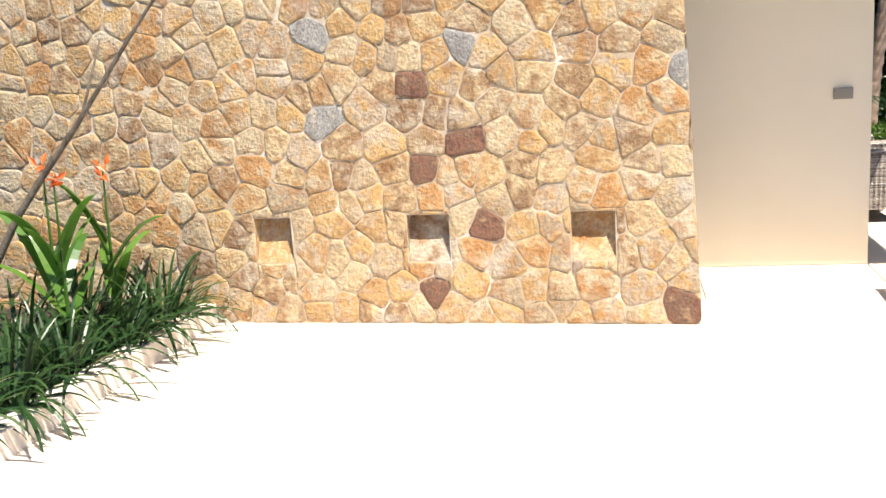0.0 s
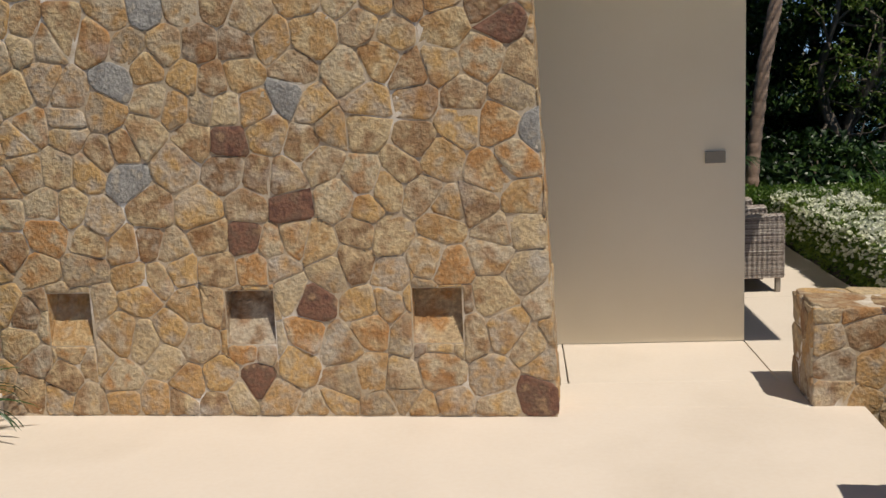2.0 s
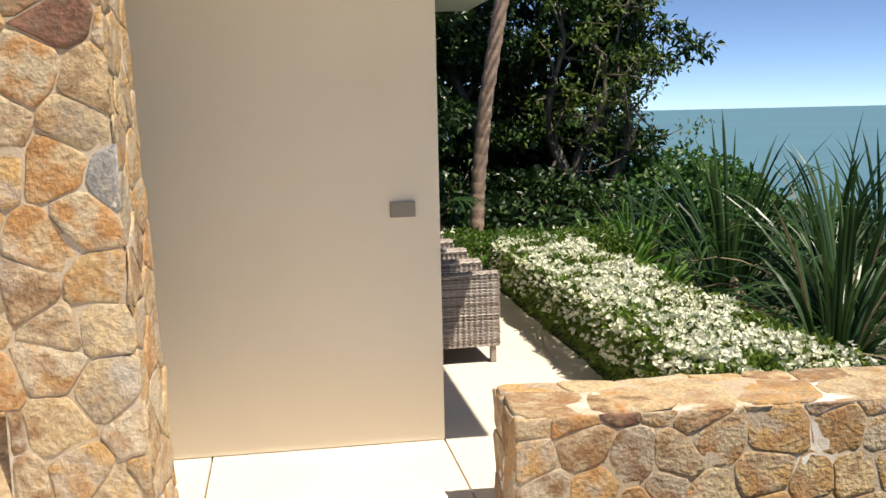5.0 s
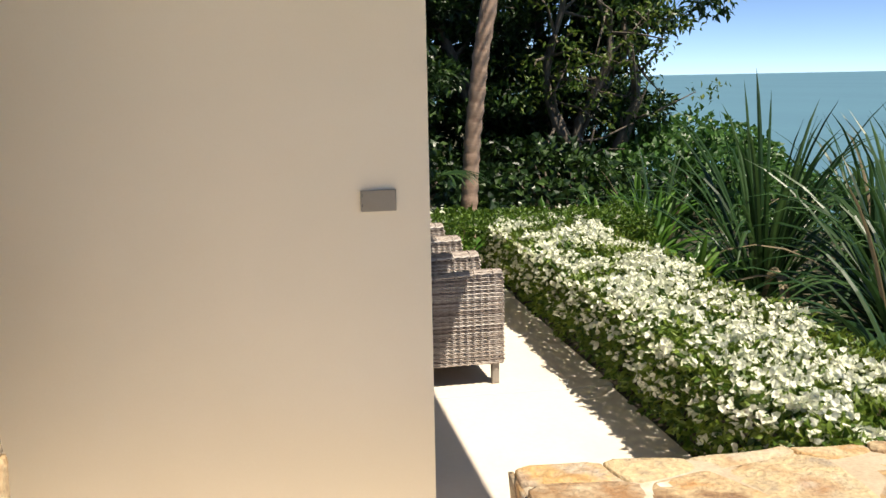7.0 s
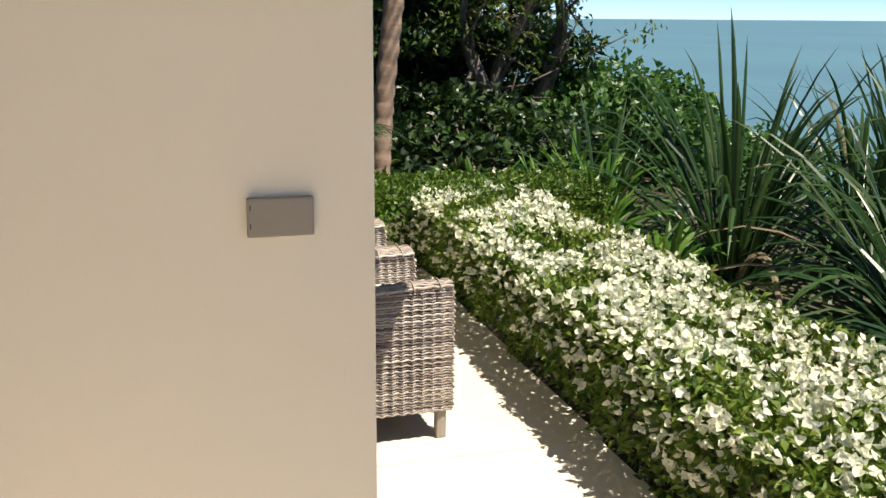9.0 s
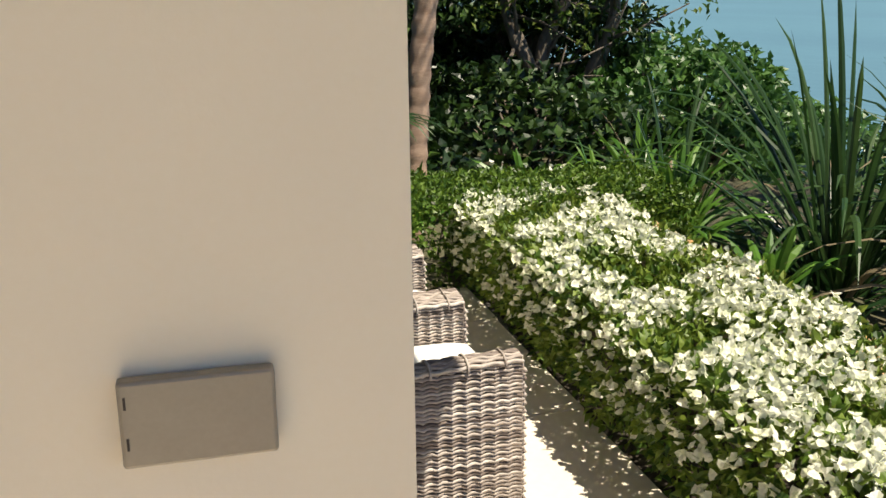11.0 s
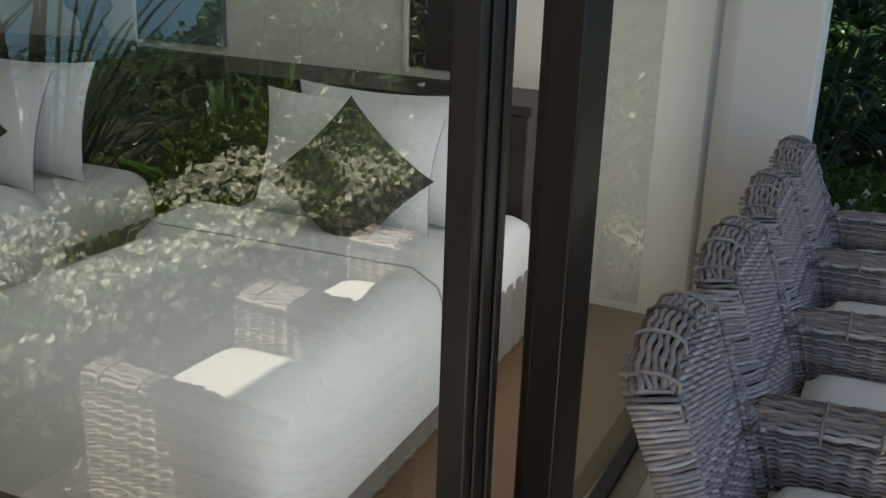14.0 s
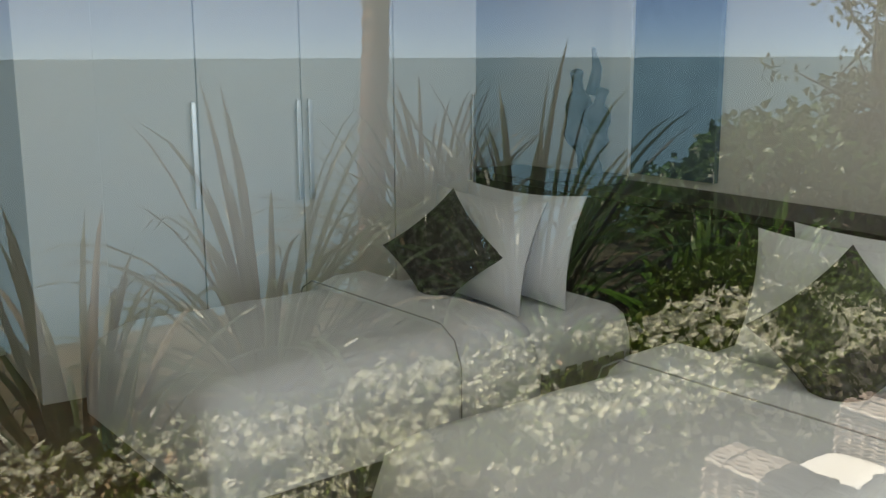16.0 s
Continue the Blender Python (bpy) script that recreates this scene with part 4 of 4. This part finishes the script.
def bush(name, label, c, rad, leaves, m, size, seed):
    global rng
    rng = random.Random(seed)
    root = thing(name, label, "shrub", "garden shrubs")
    s, w = Shape(), Shape()
    c = Vector(c)
    for i in range(leaves):
        v = rdir(0.25)
        k = 1 + 0.32 * noise.noise(v * 2.3 + Vector((seed, 0, 0))) + 0.12 * noise.noise(v * 7 + Vector((seed, 0, 0)))
        p = c + Vector((v.x * rad[0], v.y * rad[1], max(v.z, -0.2) * rad[2])) * k * rng.uniform(0.86, 1.02)
        leaf(s, p, (rdir() + v * 0.6).normalized(), (v + rdir() * 0.7 + Vector((0, 0, 0.5))).normalized(), rng.uniform(*size), rng.uniform(*size) * 0.75)
    for i in range(26):
        v = rdir(0.4)
        w.tube([c + Vector((0, 0, -rad[2] * 0.3)), c + Vector((v.x * rad[0], v.y * rad[1], abs(v.z) * rad[2])) * 0.5, c + Vector((v.x * rad[0], v.y * rad[1], abs(v.z) * rad[2])) * 0.92], [0.03, 0.018, 0.006], 5)
    tagged(s.ob("leaves", [m], root), kind="stuff")
    w.ob("stems", [m_bark], root, smooth=True)


bush("vine_thicket", "green vine-covered thicket above the shore", (4.6, 9.6, -0.4), (1.7, 1.9, 1.25), 9000, m_vine, (0.09, 0.16), 4)
bush("vine_thicket", "low green thicket sloping to the shore", (6.2, 10.2, -0.9), (1.7, 1.8, 1.05), 6000, m_vine, (0.09, 0.16), 6)
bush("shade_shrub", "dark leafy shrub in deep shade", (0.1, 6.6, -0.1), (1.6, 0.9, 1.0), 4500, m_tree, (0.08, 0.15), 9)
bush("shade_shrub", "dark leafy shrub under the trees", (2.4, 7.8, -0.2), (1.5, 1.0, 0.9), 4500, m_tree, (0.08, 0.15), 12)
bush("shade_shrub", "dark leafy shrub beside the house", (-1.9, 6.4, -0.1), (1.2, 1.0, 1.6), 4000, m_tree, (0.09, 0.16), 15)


def strap_plant(name, label, c, n, length, width, group, m=m_blade, dry=0.06, spread=0.12, seed=1, rise=(0.55, 1.45), bend=1.0):
    global rng
    rng = random.Random(seed)
    root = thing(name, label, "plant", group)
    s = Shape()
    for i in range(n):
        a = rng.uniform(0, 2 * math.pi)
        b = Vector(c) + Vector((math.cos(a) * spread * rng.random(), math.sin(a) * spread * rng.random(), 0))
        r = rng.uniform(*rise)
        blade(s, b, a + rng.uniform(-0.3, 0.3), length * rng.uniform(0.7, 1.1), width * rng.uniform(0.7, 1.1), r, bend * rng.uniform(0.7, 2.0) * (1.7 - r * 0.75), 1 if rng.random() < dry else 0, 8, rng.uniform(-0.5, 0.5))
    tagged(s.ob("blades", [m, m_dry], root), kind="stuff")
    return root


for i, (x, y, n, ln) in enumerate(((3.1, 3.9, 95, 1.75), (4.2, 4.1, 90, 1.7), (3.5, 2.5, 85, 1.6), (2.75, 1.3, 60, 1.25), (3.0, -0.2, 60, 1.2), (5.2, 4.9, 70, 1.6), (2.7, 5.2, 60, 1.2))):
    strap_plant("screw_pine", "large arching strap-leaved shore plant with drooping blades", (x, y, -0.25), int(n * 1.35), ln, 0.062, "strap-leaved plants", seed=20 + i, rise=(0.35, 1.45), bend=1.35)
for i, (x, y, n, ln) in enumerate(((2.25, 4.2, 26, 0.60), (2.5, 4.8, 26, 0.65), (2.15, 5.1, 24, 0.6), (2.7, 5.8, 24, 0.7), (2.3, 3.3, 22, 0.5), (1.7, 5.3, 18, 0.55), (0.9, 5.2, 14, 0.5))):
    strap_plant("spider_lily", "bright green rosette of broad fleshy leaves", (x, y, 0.0), n, ln, 0.085, "broad-leaved lilies", m_broad, 0.0, 0.06, 40 + i, (0.7, 1.4))


def palm(name, label, line, r0, r1, fronds, seed):
    global rng
    rng = random.Random(seed)
    root = thing(name, label, "palm", "palms")
    s = Shape()
    line = [Vector(p) for p in line]
    pts, rr = [], []
    n = 90
    for i in range(n + 1):
        f = i / n * (len(line) - 1)
        j = min(int(f), len(line) - 2)
        p = line[j].lerp(line[j + 1], f - j)
        ring = i % 3
        pts.append(p)
        rr.append((r0 + (r1 - r0) * i / n) * (1.09, 1.0, 0.95)[ring])
    s.tube(pts, rr, 14)
    s.ob("trunk", [m_palm], root, smooth=True)
    fr_s = Shape()
    top = line[-1]
    for i in range(fronds):
        a = 2 * math.pi * i / fronds + rng.uniform(-0.2, 0.2)
        rise = rng.uniform(-0.2, 1.1)
        d = Vector((math.cos(a) * math.cos(rise), math.sin(a) * math.cos(rise), math.sin(rise)))
        p = top.copy()
        rib = [p.copy()]
        for q in range(14):
            p = p + d * 0.17
            d = (d + Vector((0, 0, -0.11))).normalized()
            rib.append(p.copy())
            sd = d.cross(Vector((0, 0, 1))).normalized()
            for sg in (-1, 1):
                for h in (0, 0.5):
                    o = rib[-2].lerp(rib[-1], h)
                    leaf(fr_s, o, (sd * sg + d * 0.6 + Vector((0, 0, -0.35))).normalized(), Vector((0, 0, 1)), 0.5 * math.sin(math.pi * (q + 1.5) / 16) + 0.08, 0.035)
        fr_s.tube(rib, [0.02 * (1 - q / 16) for q in range(len(rib))], 4)
    tagged(fr_s.ob("fronds", [m_blade], root), kind="stuff")


palm("palm_tree", "slender ringed palm trunk leaning towards the sea", [(0.96, 5.6, -0.35), (1.00, 5.6, 0.3), (1.04, 5.6, 0.95), (1.13, 5.6, 1.75), (1.31, 5.6, 2.75), (1.62, 5.6, 4.4), (2.0, 5.6, 6.2)], 0.080, 0.070, 16, 61)
palm("palm_tree", "slender palm standing near the shore", [(5.95, 4.9, -1.0), (5.95, 4.9, 0.5), (6.0, 5.0, 1.6), (6.1, 5.1, 2.8), (6.2, 5.2, 4.3)], 0.125, 0.10, 16, 63)


def fan_plant(c, n, seed):
    global rng
    rng = random.Random(seed)
    root = thing("fan_palm", "small dark green fan palm beside the house", "plant", "fan palms")
    s = Shape()
    for i in range(n):
        a, rise = rng.uniform(0, 2 * math.pi), rng.uniform(0.3, 1.3)
        d = Vector((math.cos(a) * math.cos(rise), math.sin(a) * math.cos(rise), math.sin(rise)))
        e = Vector(c) + d * rng.uniform(0.6, 1.35)
        s.tube([c, Vector(c) + d * 0.3, e], [0.010, 0.008, 0.005], 4)
        for q in range(13):
            b = a + (q - 6) * 0.22
            blade(s, e, b, rng.uniform(0.38, 0.55), 0.034, rise * 0.4, 1.5, 0, 4)
    tagged(s.ob("fronds", [m_blade], root), kind="stuff")


fan_plant((-0.40, 5.2, 0.15), 24, 71)
fan_plant((-0.85, 5.6, 0.3), 22, 72)



def gnarled_tree():
    """Two twisting stems with crooked limbs and loose sprays of light leaves on the sea side."""
    global rng
    rng = random.Random(123)
    root = thing("gnarled_tree", "old tree with twisted grey stems and yellow-green leaves", "tree", "garden trees")
    w, s = Shape(), Shape()
    tips = []
    for k, (x, sw, ph) in enumerate(((3.02, 0.16, 0.0), (3.22, 0.20, 1.9), (3.42, 0.13, 3.6))):
        pts = [Vector((x + sw * math.sin(ph + i * 0.62) + 0.03 * i * (k - 1), 9.2 + 0.14 * math.cos(ph + i * 0.8), -0.7 + 0.28 * i)) for i in range(15)]
        w.tube(pts, [0.11 * (1 - i / 17) * (1 + 0.22 * math.sin(i * 2.3 + k)) for i in range(15)], 9)
        for i in range(4, 15):
            for b in range(2):
                e = (rdir(0.3) + Vector((0.5, -0.2, 0))).normalized()
                mid = pts[i] + e * 0.35 + rdir() * 0.10
                end = mid + (e + rdir() * 0.6).normalized() * rng.uniform(0.3, 0.6)
                w.tube([pts[i], mid, end], [0.026, 0.016, 0.006], 5)
                if i > 5:
                    tips += [mid, end, end + rdir() * 0.2]
    for i in range(2600):
        c = rng.choice(tips)
        v = rdir() * rng.uniform(0.03, 0.26)
        v.z *= 0.6
        leaf(s, c + v, rdir(-0.1), rdir(1.2), rng.uniform(0.07, 0.11), rng.uniform(0.032, 0.048))
    w.ob("stems", [m_bark], root, smooth=True)
    tagged(s.ob("leaves", [m_sunleaf], root), kind="stuff")


gnarled_tree()

# planting bed by the stone wall
for i, (x, y, n, ln) in enumerate(((-4.28, -1.85, 42, 0.75), (-4.30, -2.3, 42, 0.7), (-4.32, -2.75, 42, 0.75), (-4.34, -3.2, 42, 0.75), (-4.7, -2.0, 34, 0.8), (-4.75, -2.6, 34, 0.85), (-4.4, -3.6, 40, 0.75))):
    strap_plant("border_grass", "dark green arching border grass spilling over the kerb", (x, y, 0.10), n * 2, ln * 0.68, 0.034, "border grasses", m_blade, 0.03, 0.16, 80 + i, (0.35, 1.3))


def canna(c, seed):
    global rng
    rng = random.Random(seed)
    root = thing("canna_lily", "canna lily with broad leaves and orange flowers", "plant", "orange lilies")
    s, f = Shape(), Shape()
    for i in range(6):
        blade(s, Vector(c) + Vector((0, 0, 0.10 + 0.08 * i)), rng.uniform(0, 6.28), rng.uniform(0.40, 0.6), 0.12, rng.uniform(0.9, 1.3), 1.0)
    h = rng.uniform(0.75, 1.0)
    s.tube([c, Vector(c) + Vector((0.02, 0, h * 0.5)), Vector(c) + Vector((0.05, -0.02, h))], [0.012, 0.010, 0.005], 5)
    for i in range(8):
        leaf(f, Vector(c) + Vector((0.05, -0.02, h)) + rdir() * 0.03, rdir(0.5), rdir(0.5), rng.uniform(0.06, 0.09), 0.035)
    s.ob("stem_and_leaves", [m_broad], root)
    f.ob("flower", [m_orange], root)


for i, c in enumerate(((-4.55, -2.35, 0.1), (-4.75, -2.15, 0.1), (-4.95, -2.6, 0.1), (-4.6, -1.8, 0.1), (-4.9, -3.0, 0.1))):
    canna(c, 90 + i)


def bare_shrub():
    global rng
    rng = random.Random(99)
    root = thing("frangipani", "bare grey branches of a small tree by the stone wall", "tree")
    s = Shape()
    for k in range(3):
        p = Vector((-5.25, -2.3, 0.05))
        d = Vector((rng.uniform(0.05, 0.5), rng.uniform(-0.3, 0.3), 1)).normalized()
        pts, rr = [p.copy()], [0.03]
        for i in range(9):
            d = (d + rdir() * 0.15).normalized()
            p = p + d * 0.30
            pts.append(p.copy())
            rr.append(0.028 * (1 - i / 10))
        s.tube(pts, rr, 6)
        s.tube([pts[4], pts[4] + Vector((0.25, 0.05, 0.3)), pts[4] + Vector((0.45, 0.0, 0.7))], [0.014, 0.010, 0.005], 5)
    s.ob("branches", [m_bark], root, smooth=True)


bare_shrub()

# ---- stones, laid last ----
MF = face((0, -1.456, 0), (1, 0, 0), (0, 0, 1))
hole = [(a - 0.004, b + 0.004, c - 0.004, d + 0.004) for a, b, c, d in NICHES]
SPECIAL = [((-2.68, 0.98), m_maroon), ((-2.55, 1.08), m_maroon), ((-1.32, 1.86), m_maroon), ((-1.24, 1.40), m_grey), ((-1.33, 0.17), m_maroon), ((-2.33, 0.60), m_maroon), ((-3.30, 1.85), m_grey), ((-2.42, 1.56), m_grey), ((-3.25, 1.28), m_grey), ((-2.75, 1.40), m_maroon), ((-2.75, 0.22), m_maroon), ((-3.05, 2.02), m_grey)]
stonework(stone_wall, [(-5.9, 0.003), (edge(0), 0.003), (edge(2.95), 2.95), (-5.9, 2.95)], MF, 0.195, hole, 11, SPECIAL, lambda c: c.x > -3.95 and c.y < 2.2)
ME = face((edge(0) - 0.012, -1.456, 0), (0, 1, 0), (edge(1) - edge(0), 0, 1))
stonework(stone_wall, [(0, 0.003), (0.43, 0.003), (0.43, 2.95), (0, 2.95)], ME, 0.20, (), 12, (), lambda c: c.y < 2.2)
for owner, x0, y0, y1, sd, sp in ((wall_low, 0.116, -1.286, -0.866, 31, (((0.42, 0.46), m_maroon),)), (wall_low2, 0.172, -2.98, -2.456, 41, ())):
    stonework(owner, [(0, -0.5), (2.6, -0.5), (2.6, 0.5), (0, 0.5)], face((x0, y0, 0), (1, 0, 0), (0, 0, 1)), 0.185, (), sd, sp, lambda c: c.y > -0.1, 0.003, 0.005)
    stonework(owner, [(0, 0.0), (y1 - y0, 0.0), (y1 - y0, 0.5), (0, 0.5)], face((x0, y1, 0), (0, -1, 0), (0, 0, 1)), 0.185, (), sd + 1, (), lambda c: True, 0.003, 0.005)
    stonework(owner, [(0, 0), (2.6, 0), (2.6, y1 - y0), (0, y1 - y0)], face((x0, y0, 0.505), (1, 0, 0), (0, 1, 0)), 0.30, (), sd + 2, (), lambda c: True, 0.004, 0.006)
stonework(wall_bed, [(0, 0), (0.26, 0), (0.26, 5.7), (0, 5.7)], face((1.72, -0.83, 0.30), (1, 0, 0), (0, 1, 0)), 0.24, (), 51, (), lambda c: True, 0.006, 0.008)
